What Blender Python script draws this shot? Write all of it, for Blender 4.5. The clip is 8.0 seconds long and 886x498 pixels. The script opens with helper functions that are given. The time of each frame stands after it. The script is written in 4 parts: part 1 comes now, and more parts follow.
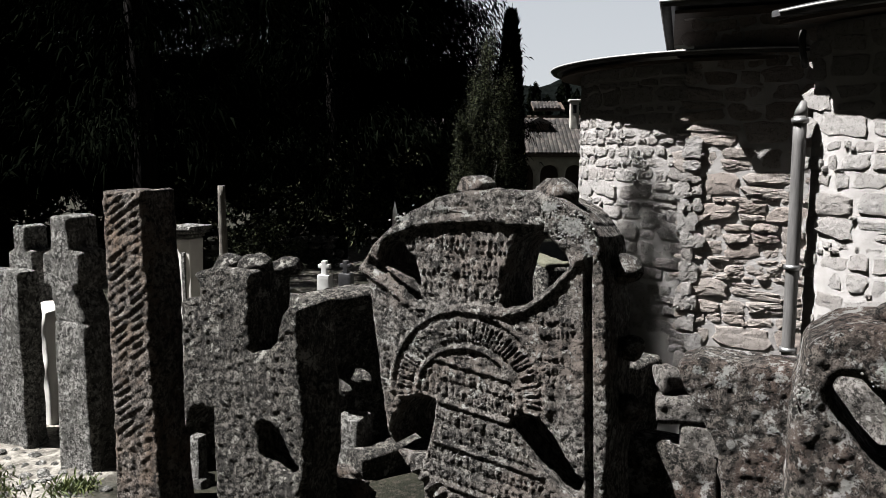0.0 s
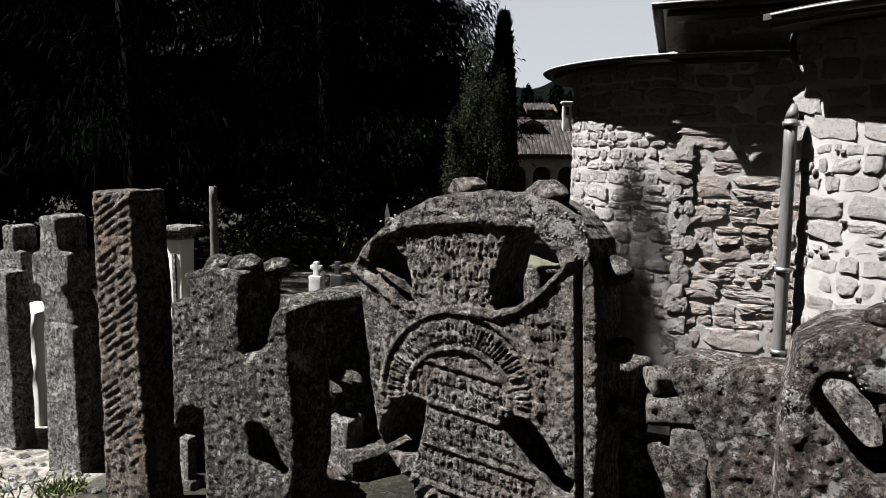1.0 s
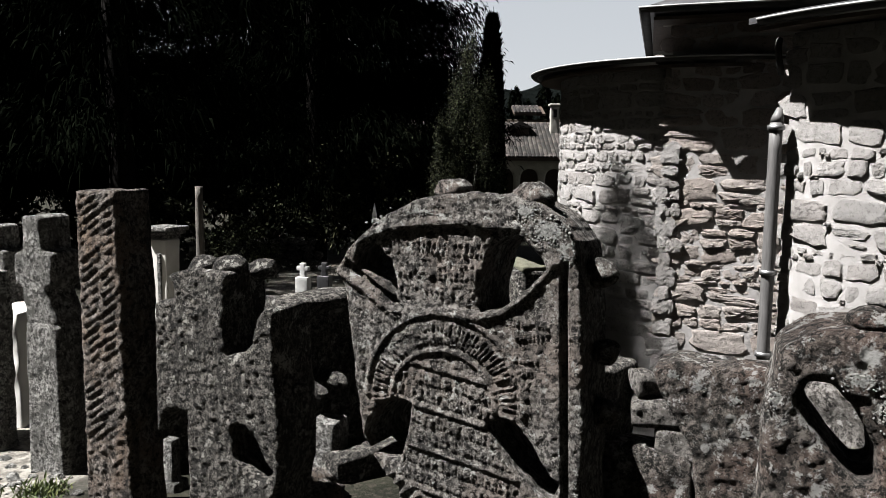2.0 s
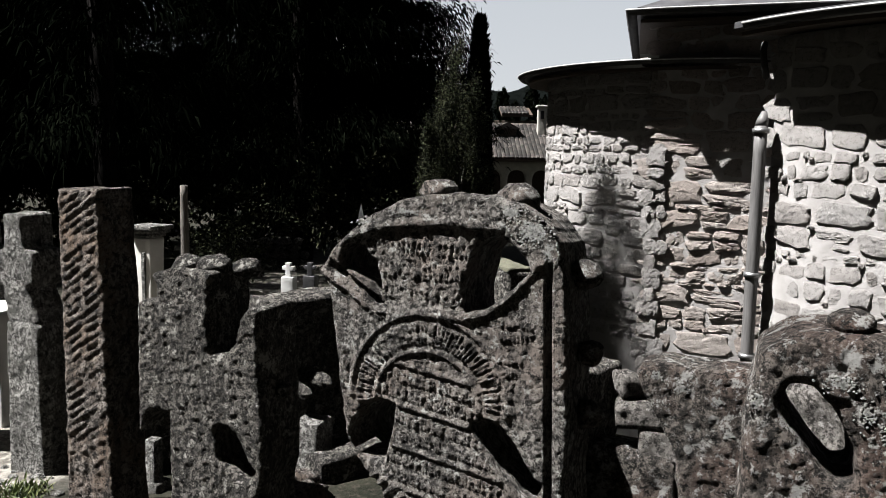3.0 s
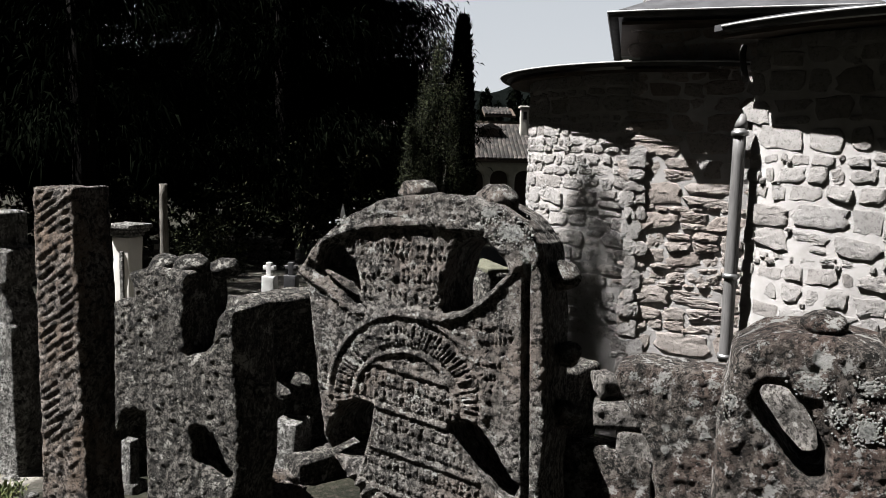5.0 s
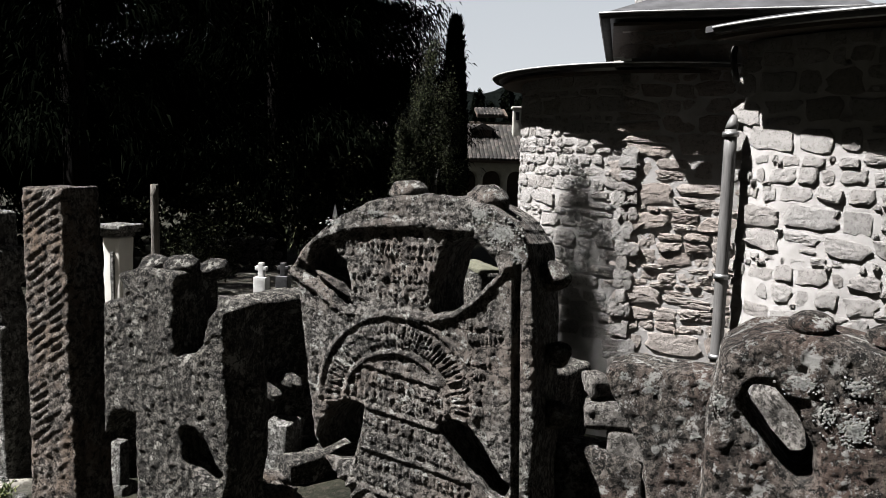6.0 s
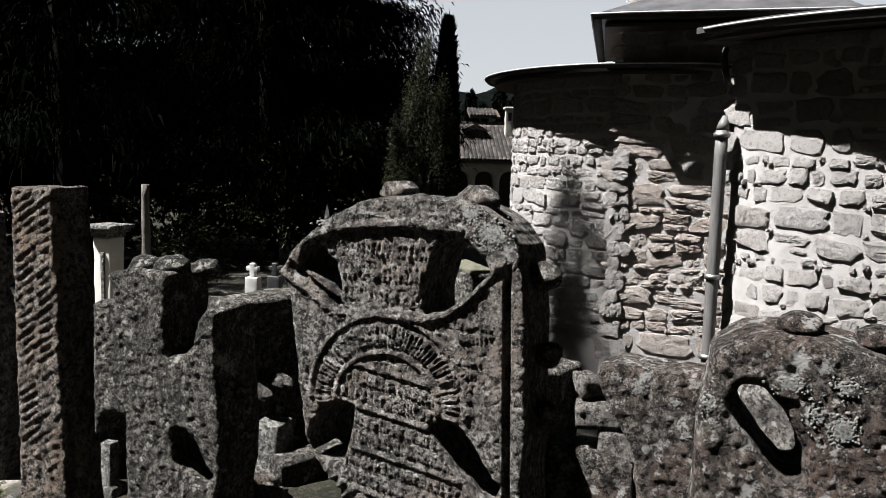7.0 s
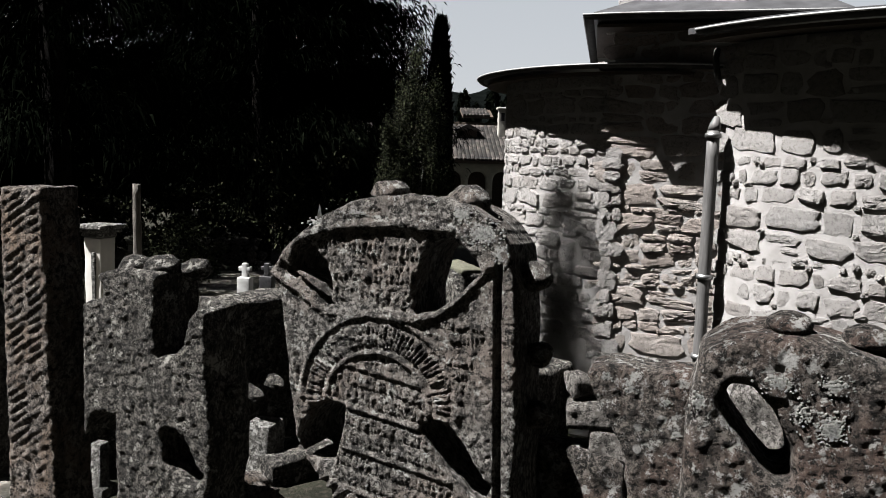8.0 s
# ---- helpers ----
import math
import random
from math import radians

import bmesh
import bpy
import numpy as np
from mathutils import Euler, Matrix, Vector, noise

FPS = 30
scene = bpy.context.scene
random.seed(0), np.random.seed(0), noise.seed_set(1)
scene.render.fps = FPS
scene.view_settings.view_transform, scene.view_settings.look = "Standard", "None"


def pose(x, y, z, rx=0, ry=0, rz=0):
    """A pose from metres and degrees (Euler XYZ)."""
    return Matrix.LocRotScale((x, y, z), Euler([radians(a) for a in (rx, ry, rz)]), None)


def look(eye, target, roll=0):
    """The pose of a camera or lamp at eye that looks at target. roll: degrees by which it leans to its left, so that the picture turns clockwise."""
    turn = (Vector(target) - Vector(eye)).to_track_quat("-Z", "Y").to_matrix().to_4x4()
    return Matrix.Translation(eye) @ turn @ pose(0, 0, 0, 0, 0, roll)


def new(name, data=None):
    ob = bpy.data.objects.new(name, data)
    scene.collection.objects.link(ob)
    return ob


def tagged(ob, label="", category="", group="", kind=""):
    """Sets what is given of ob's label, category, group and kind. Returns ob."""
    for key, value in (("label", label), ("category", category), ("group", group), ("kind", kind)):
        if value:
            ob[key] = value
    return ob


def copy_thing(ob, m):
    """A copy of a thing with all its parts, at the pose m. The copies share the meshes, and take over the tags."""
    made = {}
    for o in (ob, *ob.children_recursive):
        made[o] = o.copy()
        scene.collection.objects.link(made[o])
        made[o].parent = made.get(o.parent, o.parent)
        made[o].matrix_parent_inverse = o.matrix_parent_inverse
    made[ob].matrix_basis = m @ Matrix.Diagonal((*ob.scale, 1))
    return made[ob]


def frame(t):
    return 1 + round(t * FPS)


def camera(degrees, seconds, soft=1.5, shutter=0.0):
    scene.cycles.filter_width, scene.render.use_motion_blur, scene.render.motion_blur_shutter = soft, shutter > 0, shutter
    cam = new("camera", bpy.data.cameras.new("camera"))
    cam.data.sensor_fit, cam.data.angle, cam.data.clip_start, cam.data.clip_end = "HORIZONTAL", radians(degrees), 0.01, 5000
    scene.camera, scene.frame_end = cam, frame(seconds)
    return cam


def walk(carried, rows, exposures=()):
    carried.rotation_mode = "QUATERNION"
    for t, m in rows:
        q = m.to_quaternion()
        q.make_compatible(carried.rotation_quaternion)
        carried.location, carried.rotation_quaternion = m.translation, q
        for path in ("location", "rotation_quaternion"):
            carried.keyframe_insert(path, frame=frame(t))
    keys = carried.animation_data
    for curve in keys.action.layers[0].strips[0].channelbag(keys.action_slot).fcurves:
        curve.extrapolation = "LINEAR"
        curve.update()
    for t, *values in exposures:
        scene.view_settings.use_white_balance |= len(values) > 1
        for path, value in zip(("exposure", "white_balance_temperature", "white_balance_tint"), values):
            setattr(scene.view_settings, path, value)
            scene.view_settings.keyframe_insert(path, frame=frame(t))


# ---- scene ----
cam = camera(58.5, 8.0, soft=0.6)
PATH = [
    (0.0, pose(0.0000, 0.0000, 1.3000, 83.000, -0.000, 0.000)),
    (0.5, pose(0.0024, 0.0010, 1.3002, 83.041, -0.107, -0.236)),
    (1.0, pose(0.0046, 0.0020, 1.3002, 83.098, -0.243, -0.522)),
    (1.5, pose(0.0072, 0.0031, 1.3001, 83.168, -0.369, -0.920)),
    (3.0, pose(0.0156, 0.0065, 1.3001, 83.268, -1.020, -2.291)),
    (3.5, pose(0.0183, 0.0068, 1.3004, 83.282, -1.135, -2.655)),
    (4.0, pose(0.0209, 0.0067, 1.3010, 83.280, -1.230, -2.995)),
    (4.5, pose(0.0237, 0.0063, 1.3016, 83.281, -1.341, -3.270)),
    (6.0, pose(0.0334, 0.0044, 1.3027, 83.343, -1.465, -4.037)),
    (6.5, pose(0.0355, 0.0040, 1.3029, 83.367, -1.522, -4.335)),
    (7.0, pose(0.0376, 0.0038, 1.3029, 83.382, -1.543, -4.582)),
    (7.5, pose(0.0405, 0.0036, 1.3028, 83.416, -1.546, -4.781)),
    (8.0, pose(0.0442, 0.0034, 1.3024, 83.405, -1.611, -5.073)),
]
walk(cam, PATH, exposures=[(0.0, 2.36), (1.5, 2.36), (3.5, 2.40), (7.2, 2.40), (8.0, 2.28)])

# ---- world and sun ----
TO_SUN = Vector((-0.53, -0.03, 0.845)).normalized()
world = bpy.data.worlds.new("sky")
scene.world = world
world.use_nodes = True
wn = world.node_tree.nodes
sky = wn.new("ShaderNodeTexSky")
sky.sky_type = "NISHITA"
sky.sun_disc = False
sky.sun_elevation = math.asin(TO_SUN.z)
sky.sun_rotation = math.atan2(TO_SUN.x, TO_SUN.y)
sky.altitude = 600
sky.air_density, sky.dust_density = 1.0, 1.5
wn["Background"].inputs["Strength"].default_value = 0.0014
# pale band painted low all round the sky; the sky above stays dim
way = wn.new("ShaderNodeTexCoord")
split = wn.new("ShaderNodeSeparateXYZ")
low_glow = wn.new("ShaderNodeValToRGB")
low_glow.color_ramp.elements[0].position, low_glow.color_ramp.elements[0].color = 0.0, (90.0, 93.0, 97.0, 1)
low_glow.color_ramp.elements[1].position, low_glow.color_ramp.elements[1].color = 0.36, (0, 0, 0, 1)
high = low_glow.color_ramp.elements.new(0.2)
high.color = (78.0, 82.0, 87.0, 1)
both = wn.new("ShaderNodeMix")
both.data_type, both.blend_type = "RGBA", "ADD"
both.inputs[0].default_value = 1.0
for a, b in ((way.outputs["Generated"], split.inputs[0]), (split.outputs["Z"], low_glow.inputs["Fac"]), (sky.outputs["Color"], both.inputs[6]),
             (low_glow.outputs["Color"], both.inputs[7]), (both.outputs[2], wn["Background"].inputs["Color"])):
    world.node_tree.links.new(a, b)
sun_data = bpy.data.lights.new("sun", "SUN")
sun_data.energy = 5.0
sun_data.angle = radians(0.53)
sun_data.color = (1.0, 0.985, 0.975)
sun = new("sun", sun_data)
sun.matrix_world = look(TO_SUN * 60, (0, 0, 0))

# ---- noise on arrays ----


def hash3(i, j, k, seed):
    i, j, k = (np.atleast_1d(a) for a in (i, j, k))
    n = (i * 374761393 + j * 668265263 + k * 1274126177 + seed * 144665) & 0xFFFFFFFF
    n = ((n ^ (n >> 13)) * 1103515245) & 0xFFFFFFFF
    n = ((n ^ (n >> 16)) * 2246822519) & 0xFFFFFFFF
    return ((n ^ (n >> 15)) & 0xFFFF) / 65535.0


def vnoise(x, y, z, seed=0):
    x, y, z = np.broadcast_arrays(np.asarray(x, float), np.asarray(y, float), np.asarray(z, float))
    i, j, k = (np.floor(a).astype(np.int64) for a in (x, y, z))
    fx, fy, fz = x - i, y - j, z - k
    fx, fy, fz = (a * a * (3 - 2 * a) for a in (fx, fy, fz))
    total = 0
    for a in (0, 1):
        for b in (0, 1):
            for c in (0, 1):
                w = (fx if a else 1 - fx) * (fy if b else 1 - fy) * (fz if c else 1 - fz)
                total = total + w * hash3(i + a, j + b, k + c, seed)
    return total * 2 - 1


def fbm(x, y, z, seed=0, octaves=4):
    total, amp = 0, 0.5
    for o in range(octaves):
        total = total + amp * vnoise(x, y, z, seed + o)
        x, y, z, amp = np.asarray(x) * 2.03, np.asarray(y) * 2.03, np.asarray(z) * 2.03, amp * 0.5
    return total


# ---- materials ----


class Nodes:
    """Short hand for building one node material."""

    def __init__(self, name, rough=0.8, metal=0.0, spec=0.3):
        self.mat = bpy.data.materials.new(name)
        self.mat.use_nodes = True
        self.n, self.l = self.mat.node_tree.nodes, self.mat.node_tree.links
        self.bsdf = self.n["Principled BSDF"]
        self.bsdf.inputs["Roughness"].default_value = rough
        self.bsdf.inputs["Metallic"].default_value = metal
        self.bsdf.inputs["Specular IOR Level"].default_value = spec
        self.coord = self.n.new("ShaderNodeTexCoord").outputs["Object"]

    def noise(self, scale, detail=6, rough=0.6, stretch=None):
        node = self.n.new("ShaderNodeTexNoise")
        node.inputs["Scale"].default_value = scale
        node.inputs["Detail"].default_value = detail
        node.inputs["Roughness"].default_value = rough
        where = self.coord
        if stretch:
            m = self.n.new("ShaderNodeMapping")
            m.inputs["Scale"].default_value = stretch
            self.l.new(where, m.inputs["Vector"])
            where = m.outputs["Vector"]
        self.l.new(where, node.inputs["Vector"])
        return node.outputs["Fac"]

    def cells(self, scale, feature="F1"):
        node = self.n.new("ShaderNodeTexVoronoi")
        node.feature = feature
        node.inputs["Scale"].default_value = scale
        self.l.new(self.coord, node.inputs["Vector"])
        return node.outputs["Distance"]

    def rosettes(self, scale, share):
        """Round spots with ragged rims in a share of the cells."""
        node = self.n.new("ShaderNodeTexVoronoi")
        node.inputs["Scale"].default_value = scale
        wob = self.mix(0.035, self.coord, self.n.new("ShaderNodeTexNoise").outputs["Color"], "ADD")
        self.l.new(wob, node.inputs["Vector"])
        sep = self.n.new("ShaderNodeSeparateColor")
        self.l.new(node.outputs["Color"], sep.inputs[0])
        pick = self.ramp(sep.outputs[0], (1 - share, 0.0), (1 - share + 0.02, 1.0))
        disc = self.ramp(node.outputs["Distance"], (0.20, 1.0), (0.24, 0.0))
        return self.mix(1.0, pick, disc, "MULTIPLY")

    def ramp(self, value, *stops):
        node = self.n.new("ShaderNodeValToRGB")
        el = node.color_ramp.elements
        while len(el) < len(stops):
            el.new(0.5)
        for e, (p, c) in zip(el, stops):
            e.position = p
            e.color = (c, c, c, 1) if isinstance(c, (int, float)) else (*c, 1)
        self.l.new(value, node.inputs["Fac"])
        return node.outputs["Color"]

    def mix(self, fac, a, b, blend="MIX"):
        node = self.n.new("ShaderNodeMix")
        node.data_type, node.blend_type = "RGBA", blend
        for key, v in ((0, fac), (6, a), (7, b)):
            if isinstance(v, (int, float)):
                node.inputs[key].default_value = v
            elif isinstance(v, tuple):
                node.inputs[key].default_value = (*v, 1)
            else:
                self.l.new(v, node.inputs[key])
        return node.outputs[2]

    def random(self):
        return self.n.new("ShaderNodeObjectInfo").outputs["Random"]

    def island(self):
        return self.n.new("ShaderNodeNewGeometry").outputs["Random Per Island"]

    def colour(self, c):
        if isinstance(c, tuple):
            self.bsdf.inputs["Base Color"].default_value = (*c, 1)
        else:
            self.l.new(c, self.bsdf.inputs["Base Color"])

    def bump(self, height, distance=0.01, strength=1.0):
        node = self.n.new("ShaderNodeBump")
        node.inputs["Distance"].default_value = distance
        node.inputs["Strength"].default_value = strength
        self.l.new(height, node.inputs["Height"])
        self.l.new(node.outputs["Normal"], self.bsdf.inputs["Normal"])


def weathered(name, dark, light, lichen=(0.21, 0.21, 0.19), amount=0.62, rust=None, scale=1.0, spots=0.0):
    m = Nodes(name, rough=0.95, spec=0.15)
    c = m.mix(m.ramp(m.noise(58 * scale, 9, 0.85), (0.47, 0.0), (0.53, 1.0)), dark, light)
    c = m.mix(m.ramp(m.noise(7 * scale, 6, 0.7), (0.46, 0.0), (0.58, 0.6)), c, dark)
    if rust:
        c = m.mix(m.ramp(m.noise(3.5 * scale, 5), (0.46, 0.0), (0.60, 0.85)), c, rust, "MIX")
    # dark runs down the face
    c = m.mix(m.ramp(m.noise(17 * scale, 7, 0.75, (1.0, 1.0, 0.2)), (0.50, 0.0), (0.60, 0.72)), c, dark)
    # black crust in pits, pale crusts and round lichen rosettes
    c = m.mix(m.ramp(m.noise(36 * scale, 9, 0.85), (0.46, 0.95), (0.485, 0.0)), c, tuple(0.2 * v for v in dark))
    patch = m.ramp(m.noise(14 * scale, 12, 0.85), (amount - 0.03, 0.0), (amount - 0.015, 1.0))
    c = m.mix(patch, c, lichen)
    if spots:
        c = m.mix(m.rosettes(13.0 * scale, spots), c, m.mix(m.ramp(m.noise(90, 6, 0.8), (0.44, 0.0), (0.54, 1.0)), tuple(0.45 * v for v in lichen), lichen))
    m.colour(c)
    m.bump(m.mix(0.5, m.noise(60 * scale, 12, 0.85), m.noise(120 * scale, 8, 0.8, (0.8, 0.8, 1.9))), 0.10, 1.0)
    return m.mat


M_SLAB = weathered("carved sandstone", (0.035, 0.0325, 0.0295), (0.28, 0.263, 0.242), lichen=(0.33, 0.33, 0.31), amount=0.585, rust=(0.185, 0.155, 0.135))
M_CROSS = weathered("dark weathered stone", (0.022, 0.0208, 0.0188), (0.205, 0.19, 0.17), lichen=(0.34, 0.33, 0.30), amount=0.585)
M_PILLAR = weathered("ruddy sandstone", (0.055, 0.047, 0.041), (0.3, 0.268, 0.24), lichen=(0.28, 0.27, 0.25), amount=0.63, rust=(0.2, 0.145, 0.107))
M_PALE = weathered("pale limestone", (0.10, 0.097, 0.09), (0.46, 0.45, 0.425), lichen=(0.095, 0.095, 0.085), amount=0.57)
M_RUBBLE = weathered("broken grey rubble", (0.09, 0.083, 0.075), (0.30, 0.28, 0.26), lichen=(0.36, 0.35, 0.33), amount=0.60)
M_LICHEN = weathered("lichen-covered stone", (0.0225, 0.0205, 0.018), (0.165, 0.145, 0.128), lichen=(0.3, 0.295, 0.28), amount=0.57, rust=(0.095, 0.0625, 0.05), spots=0.22)


def wall_stone(name, tones, blotch):
    m = Nodes(name, rough=0.9, spec=0.2)
    m.coord = m.n.new("ShaderNodeNewGeometry").outputs["Position"]
    tone = m.ramp(m.random(), *zip((0.0, 0.35, 0.65, 1.0), tones))
    c = m.mix(m.ramp(m.noise(7, 7, 0.7), (0.35, 0.0), (0.7, 0.6)), tone, blotch)
    c = m.mix(m.ramp(m.noise(30, 9, 0.85), (0.42, 0.75), (0.48, 0.0)), c, tuple(0.45 * v for v in blotch))
    m.colour(c)
    m.bump(m.mix(0.45, m.noise(11, 12, 0.85), m.noise(34, 10, 0.85, (0.8, 0.8, 1.7))), 0.11, 1.0)
    return m.mat


def mortar():
    m = Nodes("lime mortar", rough=0.95, spec=0.1)
    m.colour(m.mix(m.ramp(m.noise(5, 6), (0.35, 0.0), (0.7, 1.0)), (0.215, 0.205, 0.198), (0.29, 0.28, 0.273)))
    m.bump(m.mix(0.5, m.noise(14, 8, 0.75), m.noise(60, 6, 0.7)), 0.03, 0.8)
    return m.mat


def plain(name, a, b, scale=20, rough=0.7, metal=0.0, bump=0.003, spec=0.3, stretch=None):
    m = Nodes(name, rough=rough, metal=metal, spec=spec)
    m.colour(m.mix(m.ramp(m.noise(scale, 6, 0.65, stretch), (0.35, 0.0), (0.68, 1.0)), a, b))
    m.bump(m.noise(scale * 3, 5, 0.7, stretch), bump, 0.7)
    return m.mat


def leafy(name, a, b, rough=0.6, spec=0.25):
    m = Nodes(name, rough=rough, spec=spec)
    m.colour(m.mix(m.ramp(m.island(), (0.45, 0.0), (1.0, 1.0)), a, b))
    return m.mat


M_MORTAR = mortar()
M_STONE = wall_stone("pale rubble stone", ((0.21, 0.193, 0.18), (0.3, 0.282, 0.27), (0.26, 0.25, 0.242), (0.34, 0.325, 0.312)), (0.28, 0.265, 0.253))
M_RUDDY = wall_stone("ruddy rubble stone", ((0.21, 0.175, 0.157), (0.32, 0.277, 0.25), (0.28, 0.254, 0.235), (0.38, 0.343, 0.318)), (0.31, 0.272, 0.246))
# pale edge: the sun highlight along the gutters is put into its colour
M_LIP_GLINT = plain("metal edge with painted sun glint", (0.15, 0.15, 0.15), (0.275, 0.275, 0.27), 14, 0.5, 0.0, 0.001, 0.4)
M_MOSS = plain("yellowish moss", (0.05, 0.05, 0.034), (0.088, 0.086, 0.06), 40, 0.95, 0, 0.02)
M_ZINC = plain("dull zinc", (0.15, 0.15, 0.15), (0.23, 0.23, 0.23), 12, 0.42, 0.85, 0.001)
M_PIPE = plain("grey painted pipe", (0.055, 0.0535, 0.052), (0.095, 0.092, 0.09), 9, 0.55, 0.0, 0.001, stretch=(6, 6, 0.6))
M_ROOF = plain("sheet metal roof", (0.06, 0.06, 0.0625), (0.11, 0.11, 0.115), 6, 0.45, 0.6, 0.002)
M_WOOD = plain("dark boards, also for shaded recesses", (0.025, 0.0175, 0.0125), (0.05, 0.035, 0.025), 14, 0.7, 0, 0.003)
M_BARK = plain("grey bark", (0.05, 0.045, 0.04), (0.12, 0.11, 0.095), 16, 0.9, 0, 0.02, stretch=(3, 3, 0.6))
# needles and bark near black: the wood's deep shade put into the colour
M_SPRUCE_SHADED = leafy("spruce needles in painted shade", (0.001, 0.0014, 0.0009), (0.0031, 0.0039, 0.0024), 0.95, 0.0)
M_SPRUCE_BARK_SHADED = plain("spruce bark in painted shade", (0.002, 0.0017, 0.0015), (0.006, 0.005, 0.0042), 16, 0.95, 0, 0.02, 0.05)
# gutter metal near black: its dark reflections are put into the colour
M_GUTTER = plain("gutter metal darkened for its reflections", (0.015, 0.0145, 0.014), (0.04, 0.0385, 0.0365), 8, 0.8, 0.0, 0.001, 0.1)
# few light leaves among near-black ones: sun dapple put into the colour
M_SHRUB_DAPPLED = leafy("shrub leaves with painted dapple", (0.003, 0.004, 0.002), (0.046, 0.050, 0.028), 0.85, 0.04)
M_GRASS = leafy("grass blades", (0.036, 0.051, 0.015), (0.114, 0.126, 0.048))
M_TILE = leafy("clay roof tiles", (0.008, 0.0068, 0.006), (0.046, 0.039, 0.035), 0.85)
M_PLASTER = plain("old plaster", (0.17, 0.165, 0.145), (0.25, 0.24, 0.215), 2, 0.9)
M_WHITEWASH = plain("whitewashed plaster", (0.372, 0.36, 0.336), (0.468, 0.456, 0.432), 3, 0.9)
M_MARBLE = plain("white marble", (0.372, 0.372, 0.36), (0.492, 0.492, 0.48), 5, 0.5)
M_DARKSTONE = plain("dark granite", (0.015, 0.015, 0.016), (0.035, 0.035, 0.036), 25, 0.4)
M_FLUE_DARK = plain("dark fill of the flue opening", (0.01, 0.01, 0.011), (0.015, 0.015, 0.017), 3, 0.1)


def ground_mat():
    m = Nodes("darkened earth with a pale band", rough=0.95, spec=0.1)
    # earth near black, so that little light bounces up into the shade
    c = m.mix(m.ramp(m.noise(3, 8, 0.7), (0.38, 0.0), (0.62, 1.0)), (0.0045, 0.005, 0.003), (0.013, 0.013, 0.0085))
    # pale earth kept in a band where the camera sees sunlit ground
    split = m.n.new("ShaderNodeSeparateXYZ")
    m.l.new(m.coord, split.inputs[0])
    edge = m.n.new("ShaderNodeMath")
    edge.operation = "MULTIPLY_ADD"
    m.l.new(m.noise(2.5, 6, 0.7), edge.inputs[0])
    edge.inputs[1].default_value = 0.8
    m.l.new(split.outputs["X"], edge.inputs[2])
    worn = m.n.new("ShaderNodeMapRange")
    worn.inputs["From Min"].default_value, worn.inputs["From Max"].default_value = -3.0, 0.0
    m.l.new(edge.outputs[0], worn.inputs["Value"])
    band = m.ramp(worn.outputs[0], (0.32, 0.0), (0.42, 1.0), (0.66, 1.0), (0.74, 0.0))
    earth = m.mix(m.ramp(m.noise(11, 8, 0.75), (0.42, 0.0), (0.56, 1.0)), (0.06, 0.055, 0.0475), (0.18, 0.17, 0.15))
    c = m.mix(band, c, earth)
    c = m.mix(m.ramp(m.noise(40, 4, 0.7), (0.36, 0.6), (0.5, 0.0)), c, (0.03, 0.025, 0.02))
    m.colour(c)
    m.bump(m.mix(0.5, m.noise(18, 8, 0.7), m.noise(70, 4)), 0.03, 0.8)
    return m.mat


def hill_mat():
    m = Nodes("wooded hillside", rough=1.0, spec=0.0)
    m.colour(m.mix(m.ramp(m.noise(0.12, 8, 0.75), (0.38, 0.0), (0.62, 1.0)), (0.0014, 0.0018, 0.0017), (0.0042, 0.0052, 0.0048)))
    m.bump(m.noise(0.25, 8, 0.75), 4.0, 0.8)
    return m.mat


M_GROUND, M_HILL = ground_mat(), hill_mat()

# ---- mesh helpers ----


def mesh_of(name, verts, faces, material, smooth=True):
    me = bpy.data.meshes.new(name)
    me.from_pydata(verts, [], faces)
    me.materials.append(material)
    if smooth:
        me.polygons.foreach_set("use_smooth", [True] * len(me.polygons))
    me.update()
    return me


def hang(name, me, parent=None, label="", m=None):
    """One mesh object, under its thing if there is one."""
    ob = new(name, me)
    if parent:
        ob.parent = parent
    if m is not None:
        ob.matrix_basis = m
    return tagged(ob, label)


def base(name, m, label, category, group="", kind=""):
    return tagged(place_empty(name, m), label, category, group, kind)


def place_empty(name, m):
    ob = new(name)
    ob.empty_display_size = 0.1
    ob.matrix_basis = m
    return ob


